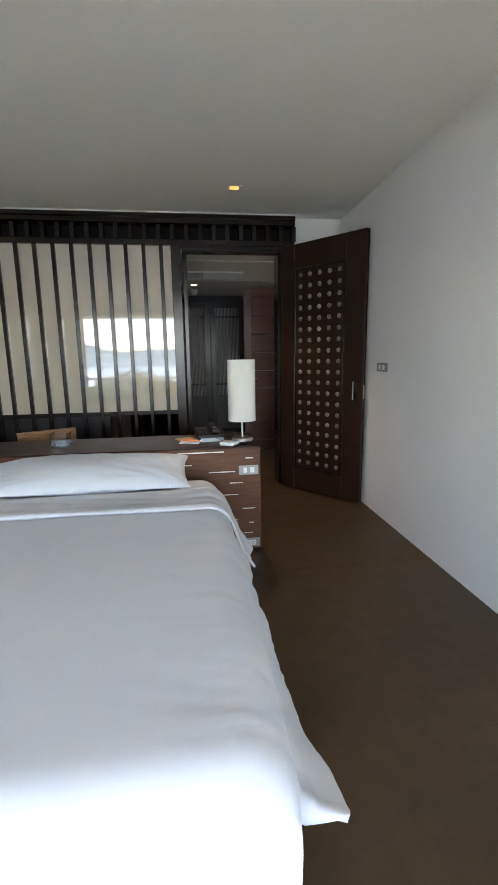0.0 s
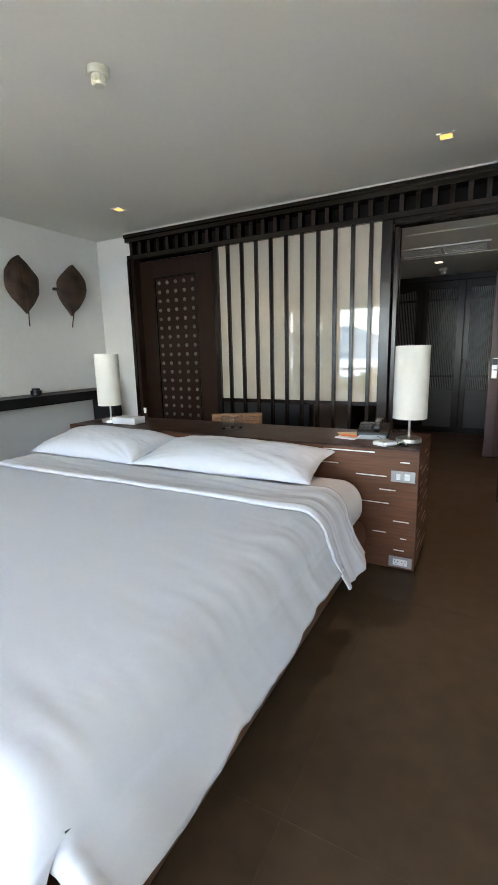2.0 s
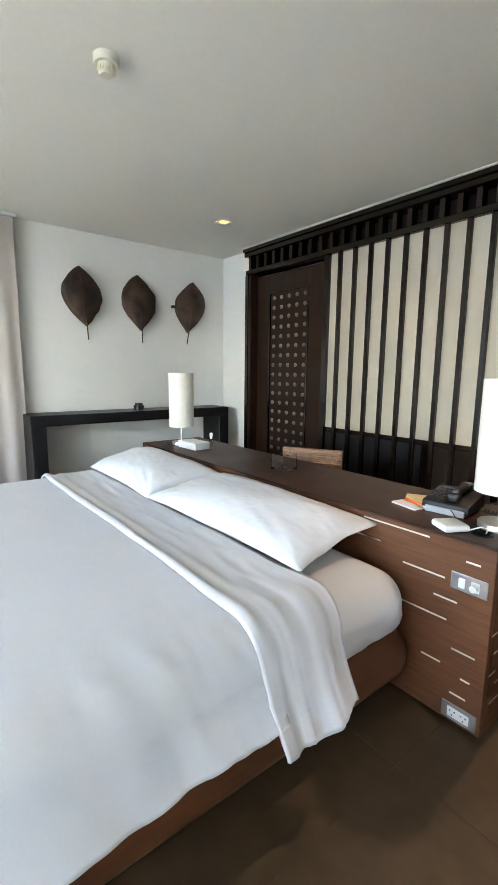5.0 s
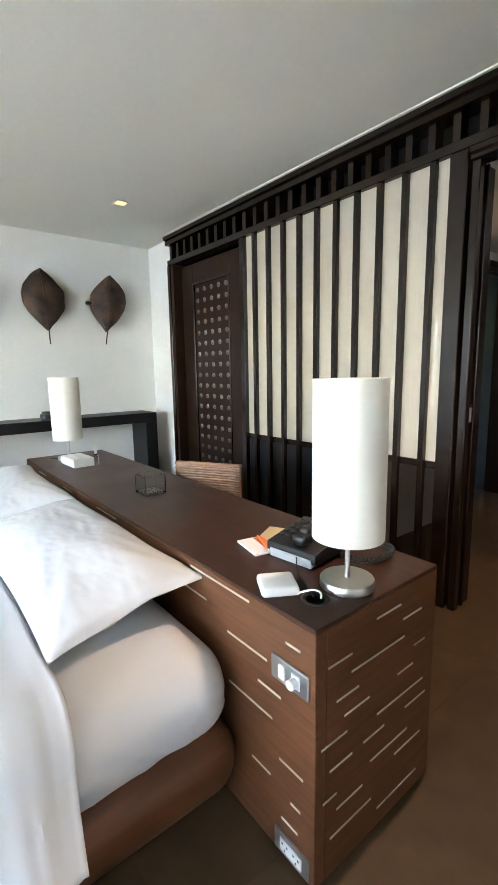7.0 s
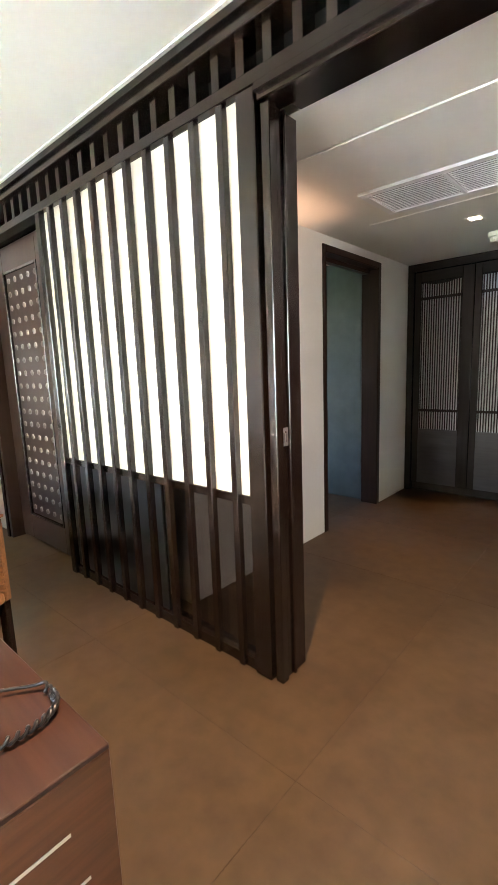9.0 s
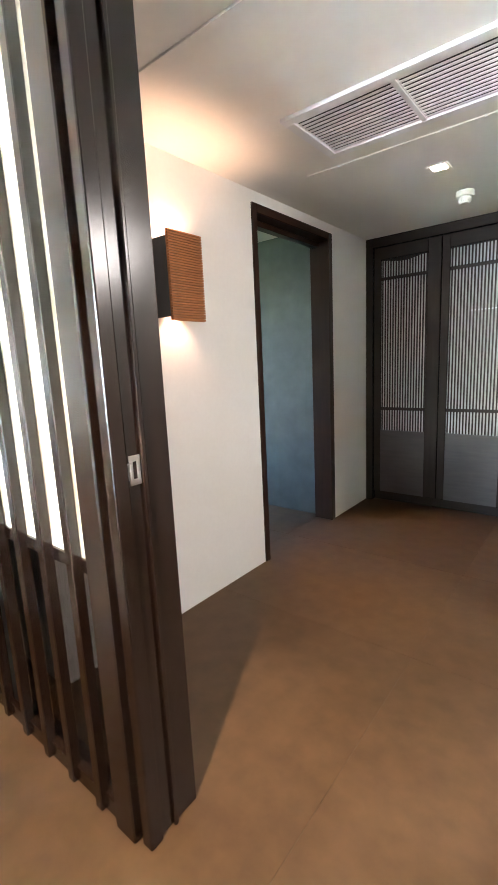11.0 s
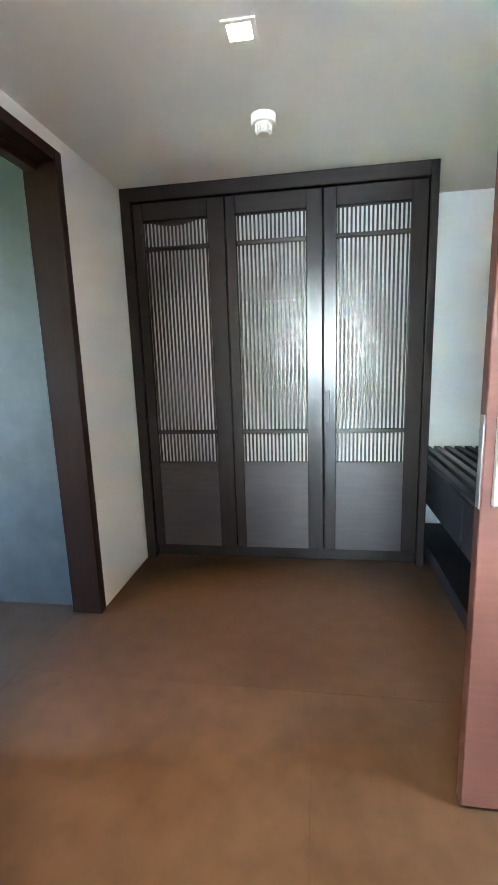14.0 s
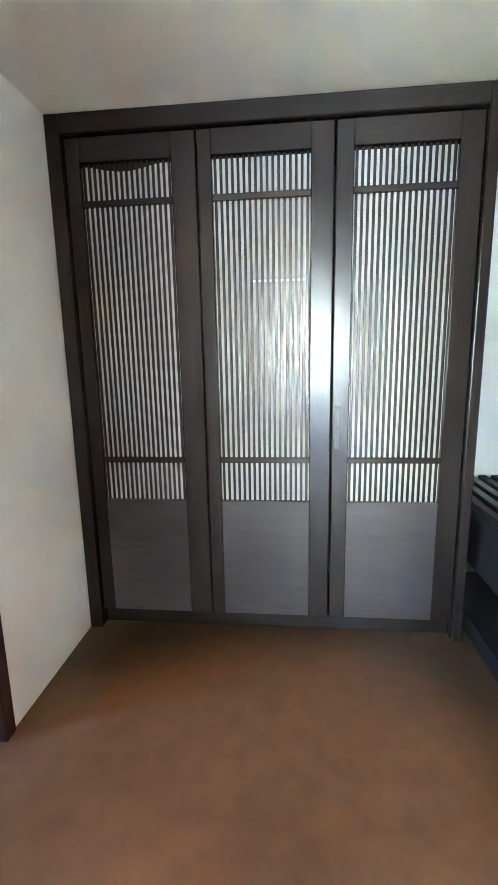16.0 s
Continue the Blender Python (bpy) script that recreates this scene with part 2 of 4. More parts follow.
def part(name, bm, material, parent, label="", smooth=False):
    """One mesh under a thing or a part, drawn in world coordinates."""
    return tagged(under(new(name, to_mesh(name, bm, material, smooth)), parent), label)


def piece(name, mesh, parent, x, y, z):
    """A part that shares its mesh with its like, placed at x, y, z."""
    ob = new(name, mesh)
    ob.location = (x, y, z)
    return under(ob, parent)


# ---- the rooms ----
W, E, S, N1 = -3.33, 1.82, -0.75, 5.25      # bedroom: west, east, south, screen wall
H = 2.70                                    # bedroom ceiling
HW, HE, HN, HH = -0.58, 1.97, 9.16, 2.405   # hall: west, east, north, ceiling

floor = put("floor", boxed(-3.6, 3.0, -0.9, 9.4, -0.2, -0.002, 0), JOINT, "dark brown stained concrete floor with sawn joints", "floor", kind="structure")
put("wall_west", boxed(W - 0.2, W, -0.95, 5.45, 0, H, 0), PLASTER, "white plastered bedroom wall", "wall", kind="structure")
put("wall_east", boxed(E, E + 0.2, -0.95, 5.45, 0, H, 0), PLASTER, "white plastered bedroom wall beside the open door", "wall", kind="structure")
put("wall_screen_west", boxed(W, -2.81, N1, 5.42, 0, H, 0), PLASTER, "white wall return beside the dark timber screen", "wall", kind="structure")
put("wall_screen_east", boxed(1.33, E, N1, 5.42, 0, H, 0), PLASTER, "white wall return beside the doorway", "wall", kind="structure")
put("ceiling", boxed(W - 0.2, E + 0.2, -0.95, 5.45, H, H + 0.2, 0), CEILING, "flat off-white painted bedroom ceiling", "ceiling", kind="structure")
put("ceiling_hall", boxed(-0.73, 3.0, 5.45, 9.4, HH, HH + 0.4, 0), CEILING, "low off-white painted hall ceiling", "ceiling", kind="structure")
# hall west wall with the bathroom opening
bm = blank()
add_box(bm, HW - 0.15, HW, 5.45, 6.93, 0, HH)
add_box(bm, HW - 0.15, HW, 7.92, 9.4, 0, HH)
add_box(bm, HW - 0.15, HW, 6.93, 7.92, 2.325, HH)
put("wall_hall_west", bm, PLASTER, "white plastered hall wall with a dark framed opening", "wall", kind="structure")
put("wall_hall_north", boxed(HW, 2.2, HN, HN + 0.2, 0, HH, 0), PLASTER, "white plastered wall behind the luggage bench", "wall", kind="structure")
bm = blank()
add_box(bm, HE, HE + 0.2, 5.45, 6.08, 0, HH)
add_box(bm, HE, HE + 0.2, 6.985, 9.16, 0, HH)
add_box(bm, HE, HE + 0.2, 6.08, 6.985, 2.31, HH)
put("wall_hall_east", bm, PLASTER, "white plastered hall wall with the entrance", "wall", kind="structure")
put("wall_hall_south", boxed(E, HE + 0.2, 5.425, 5.45, 0, HH, 0), PLASTER, "short white wall return in the hall", "wall", kind="structure")
# walkway outside the entrance, unseen, walled in to keep daylight out
put("wall_walkway", boxed(2.95, 3.1, 5.45, 9.4, 0, HH, 0), PLASTER, "plain unseen wall added to close the walkway outside", "wall", kind="structure")
put("wall_walkway_south", boxed(HE + 0.2, 2.95, 5.45, 5.6, 0, HH, 0), PLASTER, "plain unseen end wall added to close the walkway", "wall", kind="structure")
put("wall_walkway_north", boxed(HE + 0.23, 2.95, 9.25, 9.4, 0, HH, 0), PLASTER, "plain unseen end wall added to close the walkway", "wall", kind="structure")
# bathroom
put("wall_bath_north", boxed(-3.3, HW - 0.15, 7.95, 8.1, 0, 2.6, 0), BATH, "green-grey rendered bathroom wall", "wall", kind="structure")
bm = blank()
add_box(bm, -3.5, -3.3, 5.45, 8.1, 0, 0.8)
add_box(bm, -3.5, -3.3, 5.45, 8.1, 2.2, 2.6)
add_box(bm, -3.5, -3.3, 5.45, 6.25, 0.8, 2.2)
add_box(bm, -3.5, -3.3, 6.75, 8.1, 0.8, 2.2)
put("wall_bath_west", bm, BATH, "rendered bathroom wall with a window", "wall", kind="structure")
put("wall_bath_south", boxed(-3.3, HW - 0.15, 5.45, 5.6, 0, 2.6, 0), BATH, "rendered bathroom wall", "wall", kind="structure")
put("ceiling_bath", boxed(-3.5, HW - 0.15, 5.45, 8.1, 2.415, 2.75, 0), CEILING, "white bathroom ceiling", "ceiling", kind="structure")
# bedroom south wall: a narrow slot, a pier and the wide terrace opening
bm = blank()
add_box(bm, -3.33, E, S - 0.2, S, 2.3, H)
add_box(bm, -3.2, -2.62, S - 0.2, S, 0, 2.3)
add_box(bm, 1.62, E, S - 0.2, S, 0, 2.3)
put("wall_south", bm, PLASTER, "white wall round the wide terrace opening", "wall", kind="structure")

# ---- terrace and the view ----
put("terrace_floor", boxed(-6, 5, -3.3, -0.9, -0.25, -0.03, 0), TERRACE, "pale stone terrace floor", "terrace", kind="structure")
# roof edge is unseen; pushed out to keep high sky off the bed
put("terrace_roof_blocker", boxed(-6, 5, -3.05, -0.95, 2.44, 2.64, 0), CEILING, "white terrace roof slab, unseen, deepened to block high sky", "roof", kind="structure")
rail = thing("terrace_railing", -0.5, -3.2, -0.03, "grey timber terrace railing with a broad top rail", "railing")
part("top_rail", boxed(-6, 5, -3.26, -3.14, 0.79, 0.86, 0.01), TERRACE, rail)
part("bottom_rail", boxed(-6, 5, -3.23, -3.17, 0.1, 0.15, 0.005), TERRACE, rail)
post_mesh = to_mesh("post", boxed(-0.03, 0.03, -0.03, 0.03, -0.03, 0.8, 0.005), TERRACE)
for i in range(9):
    piece("post", post_mesh, rail, -5.5 + 1.25 * i, -3.2, 0.0)
put("ground", boxed(-900, 900, -60, -3.3, -8, -6, 0), GRASS, "green hillside below the terrace", "ground", kind="structure")
put("water", boxed(-6000, 6000, -4800, -60, -70, -62, 0), SEA, "calm blue sea, paled by haze painted into its colour", "water", kind="structure")


def hills(name, y, peaks, label):
    bm = blank()
    prev = None
    for i in range(121):
        x = -4000 + 8000 * i / 120
        z = -62 + sum(h * math.exp(-((x - c) / w) ** 2) for c, w, h in peaks) + 12 * noise.noise((x * 0.004, y, 0))
        col = [bm.verts.new((x, y, -70)), bm.verts.new((x, y - 150, z)), bm.verts.new((x, y - 600, -70))]
        if prev:
            bm.faces.new((prev[0], col[0], col[1], prev[1]))
            bm.faces.new((prev[1], col[1], col[2], prev[2]))
        prev = col
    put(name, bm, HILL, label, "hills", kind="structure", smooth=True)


hills("backdrop_hills", -3600, [(-1900, 480, 330), (-1050, 380, 250), (-250, 420, 120), (700, 700, 95), (1900, 500, 200)], "island hills across the sea, haze painted into their blue")


def shrub(x, y, z, size, seed):
    rnd = random.Random(seed)
    ob = thing("shrub", x, y, z - 6.1, "bushy green tree top below the terrace railing", "tree", "trees below the terrace")
    bm = blank()
    add_tube(bm, (x, y, -6.1), (x, y, z), 0.12, 8, 0.05)
    for i in range(6):
        a = i * 1.05 + rnd.random()
        add_tube(bm, (x, y, z - 1.2), (x + size * 0.6 * math.cos(a), y + size * 0.6 * math.sin(a), z + rnd.uniform(-0.4, 0.3)), 0.05, 6, 0.02)
    part("trunk", bm, BEDWOOD, ob)
    bm = blank()
    for i in range(2200):
        d = Vector((rnd.gauss(0, 1), rnd.gauss(0, 1), rnd.gauss(0, 0.7)))
        d = d.normalized() * size * (0.45 + 0.6 * rnd.random() ** 0.5)
        c = Vector((x, y, z - 0.3)) + Vector((d.x, d.y, d.z * 0.75))
        u = Vector((rnd.gauss(0, 1), rnd.gauss(0, 1), rnd.gauss(0, 1))).normalized()
        v = u.orthogonal().normalized()
        s = rnd.uniform(0.09, 0.19)
        bm.faces.new([bm.verts.new(p) for p in (c - u * s, c + v * s * 0.4, c + u * s, c - v * s * 0.4)])
    part("crown", bm, LEAFG, ob)


for i in range(13):
    shrub(-8 + 1.2 * i, -5.9 - 1.1 * (i % 3), -0.3 + 0.34 * ((i * 7) % 4) / 3, 1.3 + 0.25 * (i % 2), 40 + i)

# sliding terrace doors, the leaves stacked at the west side
sliding = thing("window_1", -2.35, S - 0.1, 0, "dark framed sliding terrace doors, partly open", "window", kind="structure")
for x0, x1, y in ((-2.615, -2.09, S - 0.07), (-2.6, -2.07, S - 0.14)):
    bm = blank()
    for a in ((x0, x0 + 0.06, 0.02, 2.29), (x1 - 0.06, x1, 0.02, 2.29), (x0 + 0.06, x1 - 0.06, 0.02, 0.1), (x0 + 0.06, x1 - 0.06, 2.21, 2.29)):
        add_box(bm, a[0], a[1], y - 0.02, y + 0.02, a[2], a[3])
    leaf = part("window_frame", bm, DARK, sliding)
    pane = part("pane", boxed(x0 + 0.06, x1 - 0.06, y - 0.004, y + 0.004, 0.1, 2.21, 0), CLEAR, sliding)
    pane.visible_shadow = False

# ---- the dark timber screen wall ----
screen = thing("timber_screen", -0.72, 5.23, 0, "dark timber screen with cream panels behind upright battens", "screen", kind="structure")
part("panel", boxed(-1.572, 0.12, 5.226, 5.25, 0.84, 2.42, 0), CREAM, screen, "glossy cream panel")
part("panel_back", boxed(-1.572, 0.12, 5.256, 5.28, 0.84, 2.42, 0), DARK, screen)
part("lower_glass", boxed(-0.56, 0.12, 5.232, 5.24, 0.06, 0.8, 0), TINT, screen, "smoked glass lower panel")
# black board replaces the glass where the room behind is unlit
part("dark_room_board", boxed(-1.572, -0.56, 5.226, 5.25, 0.06, 0.8, 0), CONSOLE, screen, "black board in place of the dark room behind the glass")
part("sill_rail", boxed(-1.6, 0.12, 5.215, 5.27, 0.8, 0.84, 0.002), DARKX, screen)
part("foot_rail", boxed(-1.6, 0.12, 5.205, 5.28, 0.0, 0.06, 0.002), DARKX, screen)
part("frame_post", boxed(0.12, 0.212, 5.19, 5.37, 0.0, 2.42, 0.004), DARK, screen)
part("frame_post", boxed(-1.63, -1.572, 5.19, 5.37, 0.0, 2.42, 0.004), DARK, screen)
b_mesh = to_mesh("batten", boxed(-0.0175, 0.0175, -0.034, 0.0, 0.0, 2.42, 0.003), DARK)
for i in range(10):
    piece("batten", b_mesh, screen, -1.45 + 0.1643 * i, 5.2245, 0.0)

transom = thing("transom_grille", -0.74, 5.23, 2.42, "dark timber transom with short upright battens", "grille", kind="structure")
part("bottom_beam", boxed(-2.81, 1.33, 5.19, 5.37, 2.422, 2.472, 0.003), DARKX, transom)
part("top_beam", boxed(-2.81, 1.33, 5.17, 5.40, 2.61, 2.698, 0.003), DARKX, transom)
part("cap_mould", boxed(-2.81, 1.33, 5.15, 5.17, 2.655, 2.69, 0.002), DARKX, transom)
part("ceiling_bead", boxed(-2.81, 1.33, 5.136, 5.15, 2.691, 2.6995, 0), PLASTER, transom, "thin white bead along the ceiling")
# black board stands in for the shade deep in the slots
part("slot_shade_board", boxed(-2.81, 1.33, 5.31, 5.33, 2.472, 2.61, 0), BACKING, transom)
t_mesh = to_mesh("batten", boxed(-0.02, 0.02, -0.05, 0.03, 2.472, 2.61, 0.002), DARK)
for i in range(32):
    piece("batten", t_mesh, transom, -2.742 + 0.1312 * i, 5.245, 0.0)
part("end_post", boxed(-2.81, -2.765, 5.185, 5.40, 0, 2.42, 0.003), DARK, transom)
part("end_post", boxed(1.285, 1.33, 5.185, 5.40, 0, 2.42, 0.003), DARK, transom)

# doorway lining
lining = thing("doorway_frame", 0.7, 5.3, 0, "dark stained timber doorway lining", "door frame", kind="structure")
part("jamb", boxed(0.226, 0.255, 5.253, 5.4, 0, 2.36, 0.003), DARK, lining)
part("stop", boxed(0.256, 0.268, 5.298, 5.313, 0, 2.36, 0.004, 2), DARK, lining)
part("architrave", boxed(0.226, 0.268, 5.206, 5.252, 0, 2.36, 0.005, 2), DARK, lining)
part("jamb", boxed(1.165, 1.285, 5.215, 5.42, 0, 2.36, 0.003), DARK, lining)
part("head", boxed(0.225, 1.285, 5.19, 5.30, 2.36, 2.421, 0.003), DARKX, lining)
part("head_step", boxed(0.262, 1.165, 5.30, 5.42, 2.4, 2.421, 0.003), DARKX, lining)
part("head_moulding", boxed(0.225, 1.285, 5.172, 5.19, 2.385, 2.415, 0.003), DARKX, lining)
bm = add_box(boxed(0.254, 0.2575, 5.2625, 5.297, 1.072, 1.088, 0.001), 0.254, 0.2575, 5.2625, 5.297, 1.134, 1.15, 0.001)
add_box(bm, 0.254, 0.2575, 5.2625, 5.274, 1.088, 1.134, 0.001)
add_box(bm, 0.254, 0.2575, 5.286, 5.297, 1.088, 1.134, 0.001)
add_box(bm, 0.254, 0.272, 5.253, 5.2625, 1.09, 1.132, 0.001)
part("strike_plate", bm, STEEL, lining, "brushed steel strike plate")
put("wall_above_doorway", boxed(-0.6, 1.97, 5.425, 5.45, 2.405, H, 0), PLASTER, "plain wall above the doorway", "wall", kind="structure")
put("wall_behind_screen", boxed(-3.33, -0.58, 5.425, 5.45, 0, H, 0), PLASTER, "plain wall behind the screen", "wall", kind="structure")


# ---- studded doors ----
def studded_door(name, label, width, px0, px1, top, matrix, handle_side, kind="structure"):
    """A door in its own frame: hinge at the origin, leaf along +x, face towards -y."""
    d = new(name)
    tagged(d, label, "door", "studded doors", kind)
    h, th = 2.40, 0.045
    pz0, pz1 = 0.23, top + 0.07
    for nm, a in (("stile", (0, px0, 0.012, h)), ("stile", (px1, width, 0.012, h)), ("rail", (px0, px1, 0.012, pz0)), ("rail", (px0, px1, pz1, h))):
        part(nm, boxed(a[0], a[1], -th, 0, a[2], a[3], 0.003), DOORW, d)
    part("stud_panel", boxed(px0 + 0.001, px1 - 0.001, -th + 0.016, -0.012, pz0 + 0.001, pz1 - 0.001, 0), DOORW, d)
    for a in ((px0, px0 + 0.018, pz0, pz1), (px1 - 0.018, px1, pz0, pz1), (px0 + 0.018, px1 - 0.018, pz0, pz0 + 0.018), (px0 + 0.018, px1 - 0.018, pz1 - 0.018, pz1)):
        part("moulding", boxed(a[0], a[1], -th - 0.006, -th + 0.014, a[2], a[3], 0.002), DARK, d)
    s = blank()
    bmesh.ops.create_uvsphere(s, u_segments=12, v_segments=6, radius=0.021)
    bmesh.ops.scale(s, vec=(1, 0.5, 1), verts=s.verts)
    me = to_mesh("stud", s, STUD, True)
    cols, rows = 5, 19
    x0, x1 = px0 + 0.065, px1 - 0.065
    for c in range(cols):
        for r in range(rows):
            piece("stud", me, d, x0 + (x1 - x0) * c / (cols - 1), -th + 0.013, 0.305 + (top - 0.305) * r / (rows - 1))
    if handle_side > 0:
        hx = width - 0.075
        part("pull_plate", boxed(hx - 0.022, hx + 0.022, -th - 0.004, -th + 0.001, 0.96, 1.14, 0.001), DARK, d)
        part("pull_bar", tube((hx - 0.01, -th - 0.022, 0.97), (hx - 0.01, -th - 0.022, 1.13), 0.006, 10), PLATE, d, "dull metal pull", True)
    part("lock_plate", boxed(width - 0.001, width + 0.002, -0.036, -0.012, 0.98, 1.1, 0), STEEL, d, "steel lock face")
    d.matrix_world = matrix
    return d


ang = math.degrees(math.atan2(4.459 - 5.19, 1.783 - 1.2))
studded_door("door_1", "open dark timber door with rows of pale round studs", 0.935, 0.168, 0.735, 2.115, pose(1.215, 5.16, 0, 0, 0, ang), 1)
studded_door("door_2", "closed dark timber door with rows of pale round studs", 1.09, 0.2, 0.803, 2.15, pose(-2.72, 5.345, 0, 0, 0, 0), -1)
put("door_2_surround", add_box(add_box(blank(), -2.765, -2.722, 5.20, 5.36, 0, 2.42), -1.634, -1.6305, 5.20, 5.36, 0, 2.42), DOORW, "dark timber door lining", "door frame", kind="structure")
put("door_2_backing", boxed(-2.765, -1.63, 5.365, 5.385, 0, 2.42, 0), BACKING, "dark board behind the closed door", "board", kind="structure")

# ---- bathroom opening ----
bf = thing("bathroom_door_frame", HW, 7.42, 0, "dark stained timber door frame round the bathroom opening", "door frame", kind="structure")
part("jamb", boxed(-0.74, -0.567, 6.915, 6.96, 0, 2.335, 0.004), DOORW, bf)
part("jamb", boxed(-0.74, -0.567, 7.875, 7.932, 0, 2.335, 0.004), DOORW, bf)
part("head", boxed(-0.74, -0.567, 6.96, 7.875, 2.28, 2.335, 0.004), DOORW, bf)
part("door_track", boxed(-0.72, -0.66, 6.96, 7.875, 2.245, 2.28, 0.002), DOORW, bf)

# ---- desk that backs the bed ----
desk = thing("headboard_desk", -0.71, 3.86, 0, "long walnut desk behind the bed with thin silver inlay lines", "desk")
DX0, DX1, DY0, DY1, DZ = -2.13, 0.714, 3.582, 4.135, 0.76
part("top", boxed(DX0, DX1, DY0, DY1, DZ - 0.012, DZ, 0.002), DESKTOP, desk, "dark walnut desk top")
part("front_panel", boxed(DX0, DX1, DY0, DY0 + 0.04, 0.015, DZ - 0.012, 0.002), VENEER, desk)
part("end_panel", boxed(DX1 - 0.04, DX1, DY0 + 0.04, DY1, 0.015, DZ - 0.012, 0.002), VENEERY, desk)
part("end_panel", boxed(DX0, DX0 + 0.04, DY0 + 0.04, DY1, 0.015, DZ - 0.012, 0.002), VENEERY, desk)
part("drawer_box", boxed(DX1 - 0.45, DX1 - 0.04, DY0 + 0.04, DY1 - 0.003, 0.06, DZ - 0.012, 0.002), VENEER, desk)
part("drawer_box", boxed(DX0 + 0.04, DX0 + 0.45, DY0 + 0.04, DY1 - 0.003, 0.06, DZ - 0.012, 0.002), VENEER, desk)
part("grommet", turned([(0.0, 0.0), (0.026, 0.0), (0.03, 0.003), (0.036, 0.004), (0.04, 0.001), (0.04, -0.002)], (0.612, 3.69, DZ), 24), BLACKP, desk, "black cable grommet", True)

FRONT = [(0.148, 0.462, 0.728), (0.354, 0.536, 0.587), (0.61, 0.663, 0.679), (0.496, 0.59, 0.506), (0.355, 0.555, 0.422),
         (0.464, 0.545, 0.237), (0.583, 0.673, 0.317), (0.627, 0.663, 0.211), (0.591, 0.653, 0.135), (0.101, 0.242, 0.643), (-0.192, -0.052, 0.672),
         (-0.718, -0.484, 0.726), (-1.0, -0.86, 0.66), (-1.25, -1.08, 0.722), (-1.5, -1.36, 0.67), (-1.78, -1.62, 0.724), (-2.05, -1.93, 0.68)]
for a, b, z in FRONT:
    part("inlay", boxed(a, b, DY0 - 0.0015, DY0 + 0.004, z - 0.0035, z + 0.0035, 0), INLAY, desk)
END = [(3.823, 3.938, 0.698), (3.953, 4.052, 0.646), (3.718, 3.962, 0.589), (4.017, 4.077, 0.536), (3.626, 3.719, 0.641), (3.934, 4.015, 0.477),
       (3.837, 4.076, 0.398), (3.981, 4.094, 0.343), (3.66, 3.751, 0.532), (3.692, 3.799, 0.474), (3.777, 3.874, 0.343), (3.604, 3.705, 0.422)]
END += [(3.811, 3.996, 0.262), (3.933, 4.074, 0.209), (3.637, 3.728, 0.341), (3.612, 3.665, 0.259), (3.666, 3.777, 0.207), (3.851, 4.061, 0.076), (3.641, 3.819, 0.133)]
for a, b, z in END:
    part("inlay", boxed(DX1 - 0.004, DX1 + 0.0015, a, b, z - 0.003, z + 0.003, 0), INLAY, desk)


def wall_plate(name, label, parent_pose, w, h, gangs):
    """A flush plate facing -y, centred on the origin; gangs: 'rocker', 'dial' or 'socket'."""
    ob = new(name)
    tagged(ob, label, "socket" if "socket" in gangs else "switch", kind="structure" if False else "")
    part("plate", boxed(-w / 2, w / 2, -0.008, 0, -h / 2, h / 2, 0.003, 2), PLATE, ob)
    n = len(gangs)
    if gangs[0] == "socket":
        part("socket_face", boxed(-w * 0.31, w * 0.31, -0.0105, -0.004, -h * 0.3, h * 0.3, 0.0015), WHITEP, ob)
        for cx in (-w * 0.16, w * 0.16):
            for dx, dz in ((-0.009, 0.006), (0.009, 0.006), (0, -0.01)):
                part("pin_hole", boxed(cx + dx - 0.0025, cx + dx + 0.0025, -0.0112, -0.008, dz - 0.003, dz + 0.003, 0), BLACKP, ob)
    else:
        for i, g in enumerate(gangs):
            cx = (i - (n - 1) / 2) * w * 0.36
            if g == "rocker":
                part("rocker", boxed(cx - w * 0.085, cx + w * 0.085, -0.0135, -0.004, -h * 0.28, h * 0.28, 0.002), WHITEP, ob)
            else:
                part("dimmer_base", boxed(cx - w * 0.11, cx + w * 0.11, -0.0105, -0.004, -h * 0.28, h * 0.28, 0.001), WHITEP, ob)
                part("dial", tube((cx, -0.03, 0), (cx, -0.009, 0), 0.013, 20), WHITEP, ob, "round white dimmer dial", True)
    ob.matrix_world = parent_pose
    return ob


wall_plate("light_switch", "brushed metal switch plate with a white rocker and dimmer dial", pose(0.629, DY0, 0.595, 0, 0, 0), 0.136, 0.067, ("rocker", "dial"))
wall_plate("power_socket", "brushed metal plate with a white double socket", pose(0.634, DY0, 0.062, 0, 0, 0), 0.134, 0.066, ("socket",))
wall_plate("wall_switch", "brushed metal switch plate on the white wall", pose(E, 4.13, 1.262, 0, 0, -90), 0.2, 0.07, ("rocker", "rocker"))
wall_plate("bathroom_switch", "small white switch on the grey bathroom wall", pose(-1.43, 7.95, 1.278, 0, 0, 0), 0.1, 0.07, ("rocker", "rocker"))


# ---- bed ----
BX0, BX1, BY0, BY1 = -2.05, 0.40, 1.30, 3.56
bed = thing("bed", -0.82, 2.45, 0, "wide bed with a rounded walnut base and white fitted sheet", "bed")
part("base", boxed(BX0 - 0.045, BX1 + 0.045, BY0 + 0.04, 3.578, 0.108, 0.33, 0.1, 8), BEDWOOD, bed, "rounded brown timber bed base", True)
part("plinth", boxed(BX0 + 0.25, BX1 - 0.25, BY0 + 0.35, BY1 - 0.1, 0.0, 0.115, 0.003), BLACKP, bed)


def ridged(v):
    return 1 - abs(noise.noise(v)) * 2


